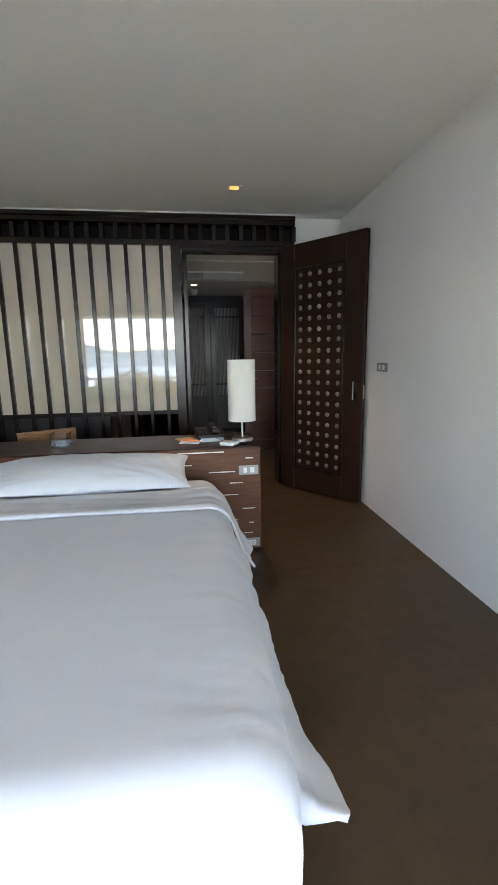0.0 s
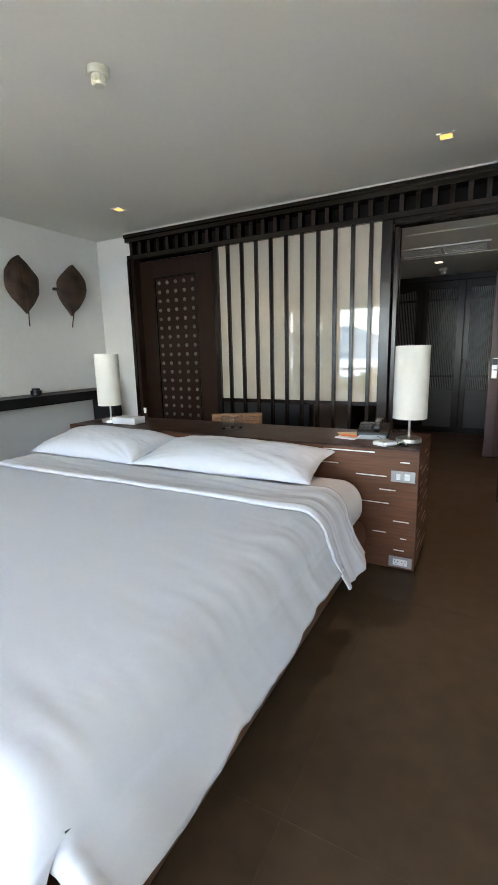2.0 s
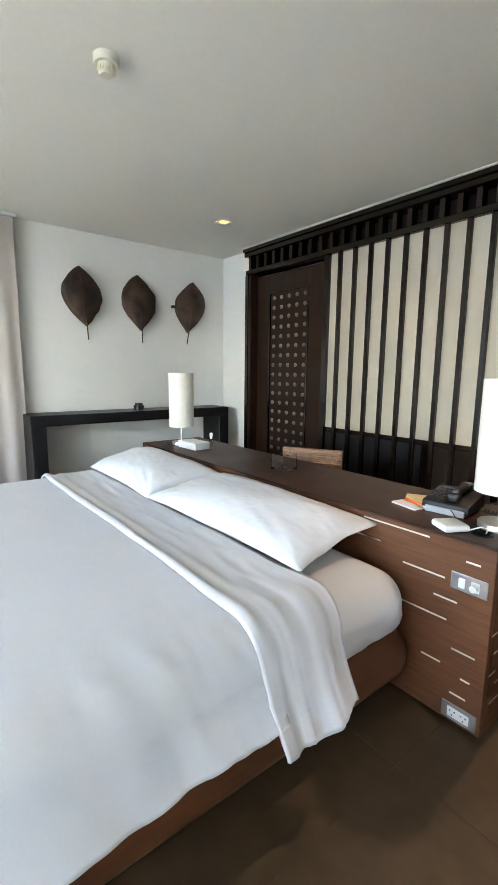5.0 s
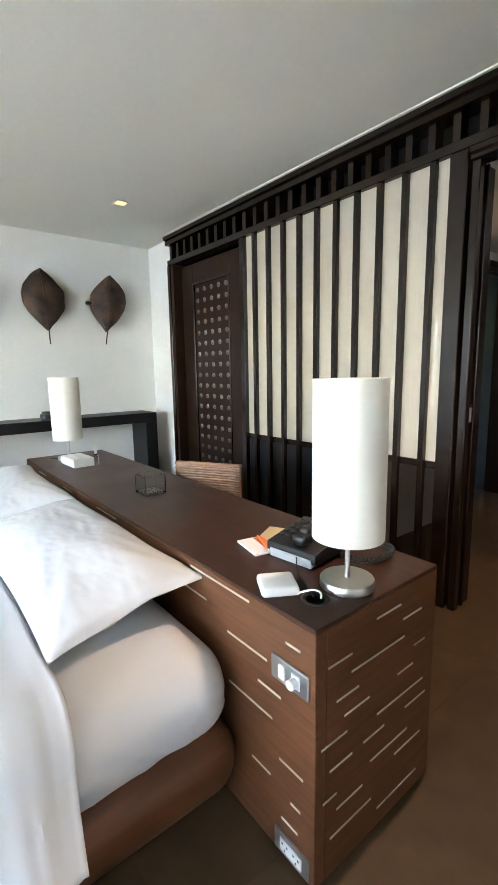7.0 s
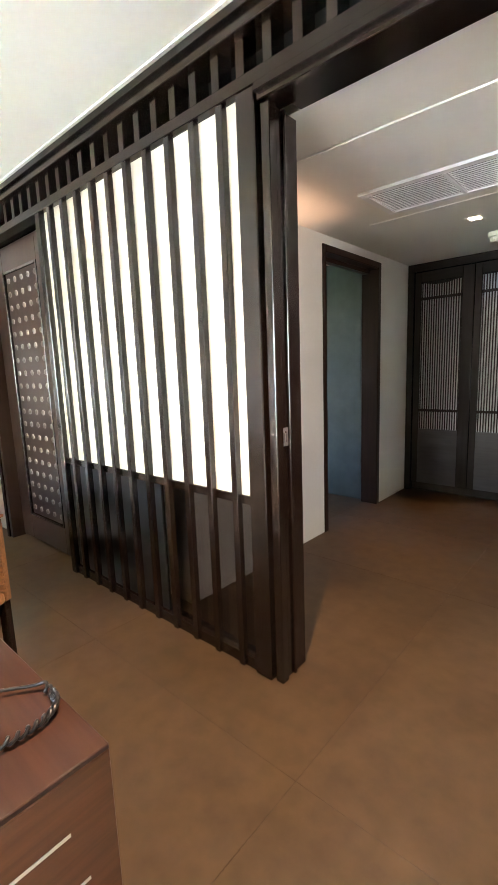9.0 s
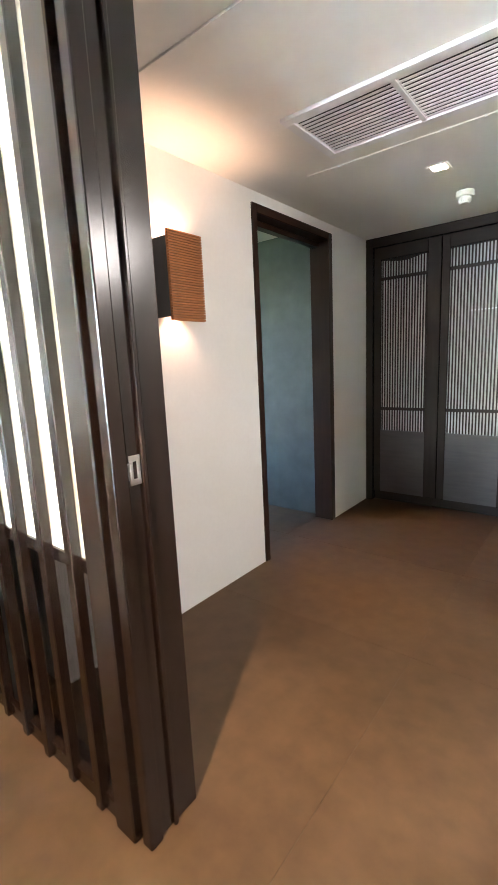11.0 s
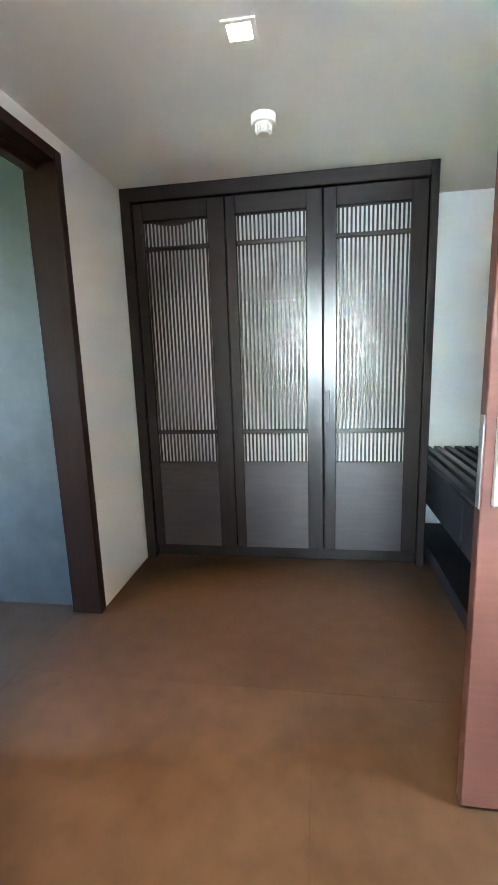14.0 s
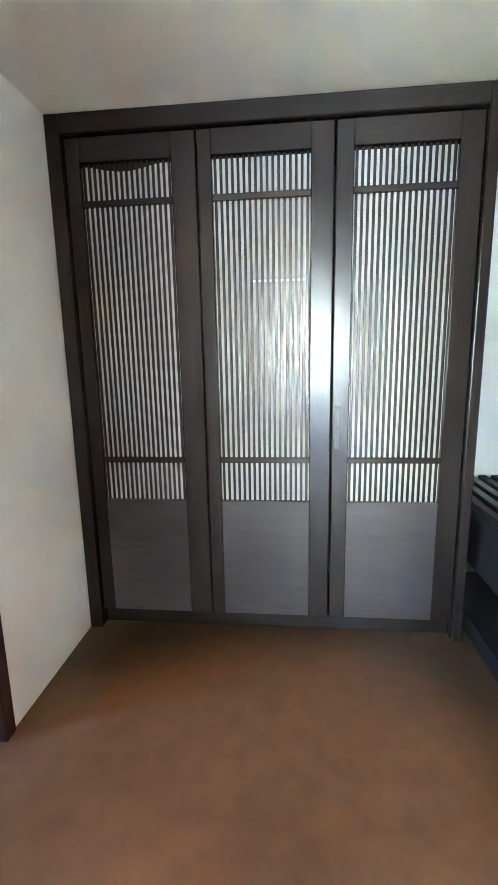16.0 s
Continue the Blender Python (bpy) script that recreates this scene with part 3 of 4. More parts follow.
def soft_box(x0, x1, y0, y1, z0, z1, r, nx, ny, nz, wob, freq, seed):
    """A rounded cushion-like box with a slightly uneven skin."""
    bm = blank()
    bmesh.ops.create_cube(bm, size=2)
    bmesh.ops.subdivide_edges(bm, edges=bm.edges[:], cuts=nx, use_grid_fill=True)
    hx, hy, hz = (x1 - x0) / 2, (y1 - y0) / 2, (z1 - z0) / 2
    c = Vector(((x0 + x1) / 2, (y0 + y1) / 2, (z0 + z1) / 2))
    for v in bm.verts:
        p = Vector((v.co.x * hx, v.co.y * hy, v.co.z * hz))
        q = Vector((max(-hx + r, min(hx - r, p.x)), max(-hy + r, min(hy - r, p.y)), max(-hz + r, min(hz - r, p.z))))
        d = p - q
        if d.length > 1e-6:
            p = q + d.normalized() * r
        n = noise.noise_vector((p + c) * freq + Vector((seed, 0, 0)))
        crease = (ridged(((p.y + c.y) * 9 + p.z * 14, (p.x + c.x) * 3, 2)) * 0.008 + ridged(((p.y + c.y) * 17 - p.z * 22, (p.x + c.x) * 6, 5)) * 0.005) * max(0.0, min(1.0, (0.06 - p.z) / 0.12)) if wob else 0.0
        v.co = c + p + n * wob + Vector((p.x, p.y, 0)).normalized() * crease
    return bm


part("mattress", soft_box(BX0 + 0.02, BX1 + 0.02, BY0 + 0.06, BY1 + 0.01, 0.285, 0.575, 0.13, 110, 0, 0, 0.006, 4, 3), LINEN, bed, "white fitted sheet over the mattress", True)


def drape(y0, y1, ny, rise, hem_fn, extra, flare):
    """Bedding laid over the mattress: a cross-section swept along y that hangs over both long sides."""
    bm = blank()
    xs = []
    rad = 0.13
    x0, x1, top = BX0 - 0.01, BX1 + 0.035, 0.575 + rise
    rows = []
    for j in range(ny + 1):
        y = y0 + (y1 - y0) * j / ny
        hl, hr = hem_fn(y)
        path = []
        n = 9
        for i in range(n + 1):
            path.append((x0 - 0.09 + 0.07 * (i / n) ** 0.7, hl + (top - rad - hl) * i / n))
        for i in range(1, 7):
            a = math.pi - i / 7 * math.pi / 2
            path.append((x0 + rad + 0.0 + (rad + 0.02) * math.cos(a), top - rad + rad * math.sin(a)))
        m = 70
        for i in range(m + 1):
            path.append((x0 + rad + (x1 - x0 - 2 * rad) * i / m, top))
        for i in range(1, 7):
            a = math.pi / 2 - i / 7 * math.pi / 2
            path.append((x1 - rad + (rad + 0.0) * math.cos(a), top - rad + rad * math.sin(a)))
        n = 14
        for i in range(n + 1):
            path.append((x1 + flare(y) * (i / n) ** 1.25, top - rad + (hr - top + rad) * i / n))
        rows.append([bm.verts.new(extra(Vector((x, y, z)), y)) for x, z in path])
    for a, b in zip(rows, rows[1:]):
        for i in range(len(a) - 1):
            bm.faces.new((a[i], a[i + 1], b[i + 1], b[i]))
    return bm


def duvet_skin(p, y):
    # long soft pull folds down the sides, faint unevenness on top
    side = max(0.0, min(1.0, (p.x - (BX1 - 0.22)) / 0.2))
    down = max(0.0, min(1.0, (0.56 - p.z) / 0.3))
    big = noise.noise((p.x * 0.9, y * 0.8, 5)) * 0.003
    wide = max(0.0, min(1.0, (p.x - (BX1 - 0.5)) / 0.45))
    fold = ridged((y * 5.5 + p.z * 2.0, p.x * 1.2, 2)) * 0.006 * side + ridged((y * 8 + p.z * 4.0 + p.x * 3, p.x * 1.6, 9)) * 0.0025 * wide + ridged((y * 19 + p.z * 6 + p.x * 6, p.x * 3, 5)) * 0.0026 * wide
    tiny = ridged((p.x * 5 + y * 2, y * 6 - p.x * 3, 4)) * 0.0016 + ridged((p.x * 16 + y * 5, y * 13 - p.x * 9, 4)) * 0.004 * side
    q = p.copy()
    if p.z > 0.45:
        q.z += big + fold * (1 - down) + tiny
    q.x += (fold * 1.9 + noise.noise((y * 2.2, p.z * 3, 1)) * 0.026) * down * (1 if p.x > 0 else -0.6)
    return q


def toe(y):
    """0 along the bed, rising to 1 at the foot corner."""
    f = max(0.0, min(1.0, (1.72 - y) / 0.36))
    return f * f * (3 - 2 * f)


def duvet_hem(y):
    w = noise.noise((y * 3.1, 0, 3)) * 0.022 + noise.noise((y * 9, 0, 7)) * 0.008
    return 0.2, 0.332 + w + 0.03 * max(0, (y - 2.2)) + 0.09 * toe(y)


duvet_bm = drape(BY0 + 0.08, 2.80, 90, 0.03, duvet_hem, duvet_skin, lambda y: 0.068 + 0.034 * toe(y))
# the foot end rolls over the edge and hangs to the floor; the side flares out as a free corner
duvet_bm.verts.index_update()
prev = [v for v in duvet_bm.verts if v.index < len(duvet_bm.verts) // 91]
count = len(prev)
base_row = [v.co.copy() for v in prev]
last = max(i for i, c in enumerate(base_row) if c.z > 0.52)
steps = 20
for k in range(1, steps + 1):
    f = k / steps
    a = min(f / 0.3, 1.0) * math.pi / 2
    drop = 0.0 if f < 0.3 else (f - 0.3) / 0.7
    row = []
    for i, c in enumerate(base_row):
        if i > last:
            t = (i - last) / (count - 1 - last)
            y = c.y - 0.055 * math.sin(f * 1.57) * (1 - 0.3 * t)
            x = c.x - (0.05 * (1 - t) + 0.012) * f * f
            row.append(duvet_bm.verts.new((x, y, c.z - 0.02 * f * f + 0.012 * math.sin(3.1 * f) + 0.035 * (f * t) ** 2)))
            continue
        z = c.z - 0.10 * (1 - math.cos(a))
        low = 0.05 + 0.02 * noise.noise((c.x * 3, 0, 1))
        wig = (ridged((c.x * 4.5, f * 1.5, 8)) * 0.018 + ridged((c.x * 11, f * 2, 3)) * 0.005) * drop
        near = max(0.0, 1 - (last - i) / 5.0)
        row.append(duvet_bm.verts.new((min(c.x, 0.47 + 0.02 * near) - 0.015 * near * drop, c.y - 0.10 * math.sin(a) - 0.01 * drop - wig, z - (z - low) * drop)))
    for i in range(count - 1):
        if i == last and k > 14:
            continue
        duvet_bm.faces.new((prev[i], prev[i + 1], row[i + 1], row[i]))
    prev = row
duvet = put("duvet", duvet_bm, LINEN, "smooth white duvet draped over the bed sides", "duvet", smooth=True)
sol = duvet.modifiers.new("thickness", "SOLIDIFY")
sol.thickness, sol.offset = 0.022, -1


def sheet_skin(p, y):
    q = p.copy()
    side = max(0.0, min(1.0, (p.x - (BX1 - 0.3)) / 0.25))
    down = max(0.0, min(1.0, (0.6 - p.z) / 0.3))
    v = (y - 2.76) / 0.34
    band = 0.003 * ridged((v * 2.2 + 0.5 * noise.noise((p.x * 1.5, 0, 3)), p.x * 1.3, 1)) + 0.003 * ridged((v * 4 + p.x * 2.2, p.x * 2.1 - v * 3, 6)) + 0.014 * side * ridged((v * 3.0 + 0.4 * p.z, p.z * 0.7, 4)) + 0.006 * side * ridged((v * 7 + 0.9 * p.z, p.z * 1.3, 8))
    lip = 0.018 * math.exp(-((v - 0.03) / 0.07) ** 2) + 0.006 * math.exp(-((v - 0.25 - 0.04 * math.sin(p.x * 2)) / 0.06) ** 2)
    if p.z > 0.42:
        q.z += (band + lip) * (1 - 0.5 * down)
    if p.x > 0:
        q.x += 0.02 * down + (band * 1.6 + lip * 0.5) * down + 0.03 * down * noise.noise((y * 7, p.z * 2, 2))
        q.y += side * down * (0.05 * (0.5 - v))
    q.y += 0.02 * noise.noise((p.x * 1.1, 0, 12)) * (1 - v) + 0.012 * noise.noise((p.x * 2.1, 0, 2))
    return q


sheet_bm = drape(2.745, 3.10, 34, 0.042, lambda y: (0.24, 0.255 + 0.06 * (y - 2.76) / 0.34 + 0.03 * math.exp(-((y - 2.745) / 0.06) ** 2) + 0.02 * noise.noise((y * 8, 0, 0))), sheet_skin, lambda y: 0.075)
sheet = put("folded_sheet", sheet_bm, LINEN, "rumpled white top sheet folded back over the duvet", "sheet", smooth=True)
sol = sheet.modifiers.new("thickness", "SOLIDIFY")
sol.thickness, sol.offset = 0.012, -1


def pillow(label, cx, cy, cz, w, d, h, rz, rx, seed, ry=0):
    bm = blank()
    nx, ny = 90, 54
    grid = {}
    for s in (1, -1):
        for i in range(nx + 1):
            for j in range(ny + 1):
                u, v = 2 * i / nx - 1, 2 * j / ny - 1
                edge = max(abs(u), abs(v))
                if edge > 0.999 and s < 0:
                    grid[s, i, j] = grid[1, i, j]
                    continue
                puff = (max(0, 1 - abs(u) ** 2.6) ** 0.55) * (max(0, 1 - abs(v) ** 2.4) ** 0.6)
                # the sides draw in between the four pointed corners
                x = u * w / 2 * (1 - 0.055 * (1 - v * v) * abs(u) ** 3)
                y = v * d / 2 * (1 - 0.09 * (1 - u * u) * abs(v) ** 3)
                z = s * h / 2 * puff * (1.15 if s > 0 else 0.7)
                ang2 = math.atan2(1.02 - abs(v), 1.02 - abs(u))
                dist = math.hypot(1.02 - abs(v), 1.02 - abs(u))
                z += (0.009 * ridged((ang2 * 3.1 + seed, dist * 1.1, s + (1 if u > 0 else 5))) * max(0.0, 1 - dist) * 1.6 + 0.0028 * ridged((u * 4.2 + v * 2 + seed, v * 3.4 - u, s)) + 0.0015 * ridged((u * 11 - v * 4 + seed, v * 6 + u * 3, s))) * puff ** 0.5 + 0.013 * noise.noise((u * 1.7, v * 1.7, seed))
                grid[s, i, j] = bm.verts.new((x, y, z))
    for s in (1, -1):
        for i in range(nx):
            for j in range(ny):
                f = (grid[s, i, j], grid[s, i + 1, j], grid[s, i + 1, j + 1], grid[s, i, j + 1])
                bm.faces.new(f if s > 0 else f[::-1])
    ob = put("pillow", bm, LINEN, label, "pillow", "pillows on the bed", smooth=True)
    ob.matrix_world = pose(cx, cy, cz, rx, ry, rz)
    return ob


pillow("plump white pillow against the desk", -0.38, 3.33, 0.672, 1.22, 0.50, 0.17, 1.5, 9, 2.0)
pillow("plump white pillow at the far side of the bed", -1.47, 3.32, 0.68, 1.02, 0.50, 0.19, -1, 10, 7.0)


# ---- table lamps ----
def table_lamp(label, x, y):
    ob = thing("table_lamp", x, y, DZ, label, "lamp", "pair of table lamps")
    part("base", turned([(0, 0), (0.074, 0), (0.077, 0.003), (0.077, 0.022), (0.074, 0.026), (0.0, 0.027)], (x, y, DZ), 48), STEEL, ob, "brushed steel disc base", True)
    part("stem", tube((x, y, DZ + 0.026), (x, y, DZ + 0.52), 0.0075, 16), STEEL, ob, "", True)
    part("shade", turned([(0.098, 0.03), (0.1, 0.03), (0.1, 0.465), (0.098, 0.465), (0.098, 0.03)], (x, y, DZ + 0.118), 64), SHADE, ob, "tall cream fabric drum shade", True)
    part("shade_ring", turned([(0.0965, 0.455), (0.1005, 0.455), (0.1005, 0.4655), (0.0965, 0.4655), (0.0965, 0.455)], (x, y, DZ + 0.118), 64), SHADE, ob, "", True)
    bm = blank()
    for k in range(3):
        a = k * 2.094 + 0.4
        add_tube(bm, (x, y, DZ + 0.51), (x + 0.097 * math.cos(a), y + 0.097 * math.sin(a), DZ + 0.565), 0.002, 6)
    part("shade_carrier", bm, STEEL, ob)
    part("bulb", turned([(0.0, 0.0), (0.014, 0.0), (0.014, 0.03), (0.027, 0.07), (0.022, 0.1), (0.0, 0.112)], (x, y, DZ + 0.40), 16), WHITEP, ob, "unlit white bulb", True)
    return ob


table_lamp("tall cream drum table lamp with a steel base, unlit", 0.617, 3.815)
table_lamp("tall cream drum table lamp beside a tissue box", -1.87, 3.81)

# ---- things on the desk ----
def slab_at(x, y, z, w, d, h, rz, bevel=0.0):
    bm = boxed(-w / 2, w / 2, -d / 2, d / 2, 0, h, bevel)
    bmesh.ops.transform(bm, matrix=pose(x, y, z, 0, 0, rz), verts=bm.verts)
    return bm


router = thing("router", 0.5, 3.63, DZ, "small white square internet router on the desk", "router")
bm = boxed(-0.053, 0.053, -0.053, 0.053, 0.0, 0.028, 0.012, 4)
bmesh.ops.transform(bm, matrix=pose(0.505, 3.65, DZ + 0.001, 0, 0, -31), verts=bm.verts)
part("body", bm, WHITEP, router, "", True)
part("plug", slab_at(0.556, 3.664, DZ + 0.004, 0.034, 0.013, 0.01, 15, 0.002), WHITEP, router)
part("cable", cable([(0.57, 3.668, DZ + 0.009), (0.59, 3.674, DZ + 0.02), (0.612, 3.68, DZ + 0.032), (0.628, 3.7, DZ + 0.022), (0.618, 3.705, DZ - 0.0)], 0.0028), WHITEP, router, "", True)

phone = thing("telephone", 0.42, 3.93, DZ, "dark grey desk telephone with its handset on", "telephone")
bm = boxed(-0.10, 0.10, -0.105, 0.105, 0.012, 0.05, 0.008, 2)
for v in bm.verts:
    if v.co.z > 0.03:
        v.co.z += (v.co.y + 0.1) * 0.16
M_PHONE = pose(0.385, 3.905, DZ, 0, 0, 7)
bmesh.ops.transform(bm, matrix=M_PHONE, verts=bm.verts)
part("body", bm, GREYP, phone, "dark grey body", True)
bm = boxed(-0.085, 0.085, -0.108, 0.06, 0.0, 0.03, 0.004)
bmesh.ops.transform(bm, matrix=M_PHONE, verts=bm.verts)
part("stand", bm, mat("light_grey_plastic", (0.4, 0.42, 0.44), 0.4, 0.05, 10), phone, "pale grey foot")
bm = blank()
add_box(bm, 0.0, 0.053, -0.1, -0.045, 0.058, 0.094, 0.012, 3)
add_box(bm, 0.0, 0.053, 0.05, 0.105, 0.075, 0.114, 0.012, 3)
add_box(bm, 0.007, 0.046, -0.07, 0.08, 0.082, 0.11, 0.011, 3)
bmesh.ops.transform(bm, matrix=M_PHONE, verts=bm.verts)
part("handset", bm, BLACKP, phone, "black handset", True)
for r in range(4):
    for c in range(3):
        bm = boxed(-0.088 + 0.026 * c, -0.07 + 0.026 * c, -0.06 + 0.03 * r, -0.044 + 0.03 * r, 0.052 + 0.0048 * r, 0.062 + 0.0048 * r, 0.002)
        bmesh.ops.transform(bm, matrix=M_PHONE, verts=bm.verts)
        part("key", bm, BLACKP, phone)
bm = boxed(-0.088, -0.01, 0.065, 0.098, 0.07, 0.082, 0.001)
bmesh.ops.transform(bm, matrix=M_PHONE, verts=bm.verts)
part("display", bm, BLACKP, phone)
pts = []
for i in range(90):
    f = i / 89
    cx = 0.475 + 0.105 * math.sin(f * math.pi) ** 0.8 + 0.02 * f
    cy = 3.95 + 0.17 * f - 0.03 * math.sin(f * 2 * math.pi)
    pts.append((cx + 0.007 * math.cos(i * 1.5), cy + 0.006 * math.sin(i * 1.5), DZ + 0.014 + 0.007 * math.sin(i * 1.5)))
pts += [(0.48, 4.11, DZ + 0.012), (0.44, 4.06, DZ + 0.012), (0.43, 4.0, DZ + 0.03)]
part("coiled_cord", cable(pts, 0.0036), BLACKP, phone, "coiled black cord", True)
part("line_cord", cable([(0.405, 3.822, DZ + 0.02), (0.43, 3.8, DZ + 0.03), (0.48, 3.75, DZ + 0.006), (0.56, 3.715, DZ + 0.006), (0.602, 3.695, DZ - 0.0)], 0.0022), GREYP, phone, "", True)


put("note_card", slab_at(0.215, 3.93, DZ, 0.14, 0.15, 0.004, 28), MANILA, "buff card folder lying on the desk", "card")
put("notepad", slab_at(0.235, 3.8, DZ + 0.0, 0.14, 0.085, 0.008, -12, 0.001), PAPER, "white notepad on the desk", "notepad")
put("orange_leaflet", slab_at(0.245, 3.83, DZ + 0.009, 0.125, 0.034, 0.002, -12), ORANGE, "bright orange leaflet on the notepad", "leaflet")
pen = thing("pen", 0.26, 3.815, DZ + 0.011, "slim orange pen lying on the notepad", "pen")
part("barrel", tube((0.19, 3.842, DZ + 0.016), (0.31, 3.79, DZ + 0.016), 0.0045, 10), ORANGE, pen, "", True)
part("tip", tube((0.31, 3.79, DZ + 0.016), (0.322, 3.785, DZ + 0.016), 0.0042, 10, 0.001), PAPER, pen, "", True)

vase = thing("glass_ashtray", -0.66, 3.84, DZ, "square clear glass holder on the desk", "glass")
bm = blank()
gx, gy, gs, gh = -0.665, 3.845, 0.057, 0.1
add_box(bm, gx - gs, gx + gs, gy - gs, gy + gs, DZ + 0.0, DZ + gh, 0.0015, 1)
inner = boxed(gx - gs + 0.003, gx + gs - 0.003, gy - gs + 0.003, gy + gs - 0.003, DZ + 0.013, DZ + gh + 0.02, 0.001)
g_ob = part("cup", bm, CLEAR, vase, "thick clear glass", False)
cut = part("cutter", inner, CLEAR, vase)
mod = g_ob.modifiers.new("hollow", "BOOLEAN")
mod.object, mod.operation, mod.solver = cut, "DIFFERENCE", "EXACT"
hollow = bpy.data.meshes.new_from_object(g_ob.evaluated_get(bpy.context.evaluated_depsgraph_get()))
g_ob.modifiers.clear()
g_ob.data = hollow
g_ob.visible_shadow = False
bpy.data.objects.remove(cut)

tray = thing("tissue_box", -1.66, 3.8, DZ, "low white tissue box on the desk", "tissue box")
part("box", slab_at(-1.66, 3.80, DZ, 0.24, 0.14, 0.055, 3, 0.004), WHITEP, tray)
part("slot_panel", slab_at(-1.66, 3.80, DZ + 0.055, 0.15, 0.03, 0.002, 3, 0), PAPER, tray)
bottle = thing("spray_bottle", -1.56, 3.9, DZ, "small clear pump spray bottle beside the tissue box", "bottle")
part("bottle_body", turned([(0.0, 0.0), (0.017, 0.0), (0.018, 0.005), (0.018, 0.06), (0.013, 0.075), (0.008, 0.08), (0.0, 0.08)], (-1.545, 3.885, DZ), 20), CLEAR, bottle, "", True)
part("cap", turned([(0.0, 0.08), (0.009, 0.08), (0.009, 0.095), (0.012, 0.097), (0.012, 0.125), (0.0, 0.126)], (-1.545, 3.885, DZ), 16), WHITEP, bottle, "white pump cap", True)
put("lamp_cable", cable([(-1.87, 3.75, DZ + 0.005), (-1.93, 3.78, DZ + 0.004), (-1.99, 3.74, DZ + 0.004), (-1.95, 3.68, DZ + 0.004), (-1.88, 3.7, DZ + 0.004)], 0.003), BLACKP, "thin black lamp cable looped on the desk", "cable", smooth=True)

# ---- chair behind the desk ----
chair = thing("desk_chair", -0.93, 4.5, 0, "brown rattan chair pushed under the desk", "chair")
CH = pose(-0.91, 4.355, 0, 0, 0, 30)


def at_chair(bm):
    bmesh.ops.transform(bm, matrix=CH, verts=bm.verts)
    return bm


for x in (-0.22, 0.185):
    part("back_post", at_chair(boxed(x, x + 0.035, -0.018, 0.018, 0.4, 0.785, 0.006)), WEAVE, chair)
for i in range(24):
    part("strand", at_chair(tube((-0.222, -0.012 + 0.004 * (i % 2), 0.42 + 0.0157 * i), (0.222, -0.012 + 0.004 * (i % 2), 0.42 + 0.0157 * i), 0.0085, 8)), WEAVE, chair, "", True)
for i in range(4):
    part("top_strand", at_chair(tube((-0.222, -0.016 + 0.0115 * i, 0.795), (0.222, -0.016 + 0.0115 * i, 0.795), 0.0085, 8)), WEAVE, chair, "", True)
part("seat", at_chair(boxed(-0.22, 0.22, -0.44, -0.02, 0.40, 0.45, 0.012, 2)), WEAVE, chair)
for x in (-0.19, 0.19):
    for y in (0.0, -0.41):
        part("leg", at_chair(boxed(x - 0.02, x + 0.02, y - 0.018, y + 0.018, 0, 0.4, 0.004)), DARK, chair)

# ---- console table, bowl, leaves, curtain ----
console = thing("console_table", -3.12, 3.98, 0, "long black lacquered console table against the white wall", "table")
part("top", boxed(-3.3, -2.95, 2.90, 5.06, 0.845, 0.945, 0.003), CONSOLE, console)
part("leg", boxed(-3.3, -2.95, 2.90, 3.03, 0.0, 0.845, 0.003), CONSOLE, console)
part("leg", boxed(-3.3, -2.95, 4.93, 5.06, 0.0, 0.845, 0.003), CONSOLE, console)
bowl = thing("candle_pot", -3.06, 3.96, 0.945, "small black candle pot with a lid on the console", "pot")
part("pot", turned([(0.0, 0.0), (0.045, 0.0), (0.055, 0.01), (0.055, 0.05), (0.05, 0.055), (0.0, 0.055)], (-3.06, 3.98, 0.945), 24), BLACKP, bowl, "", True)
part("lid", turned([(0.0, 0.055), (0.04, 0.055), (0.04, 0.075), (0.0, 0.08)], (-3.06, 3.98, 0.945), 24), BLACKP, bowl, "", True)


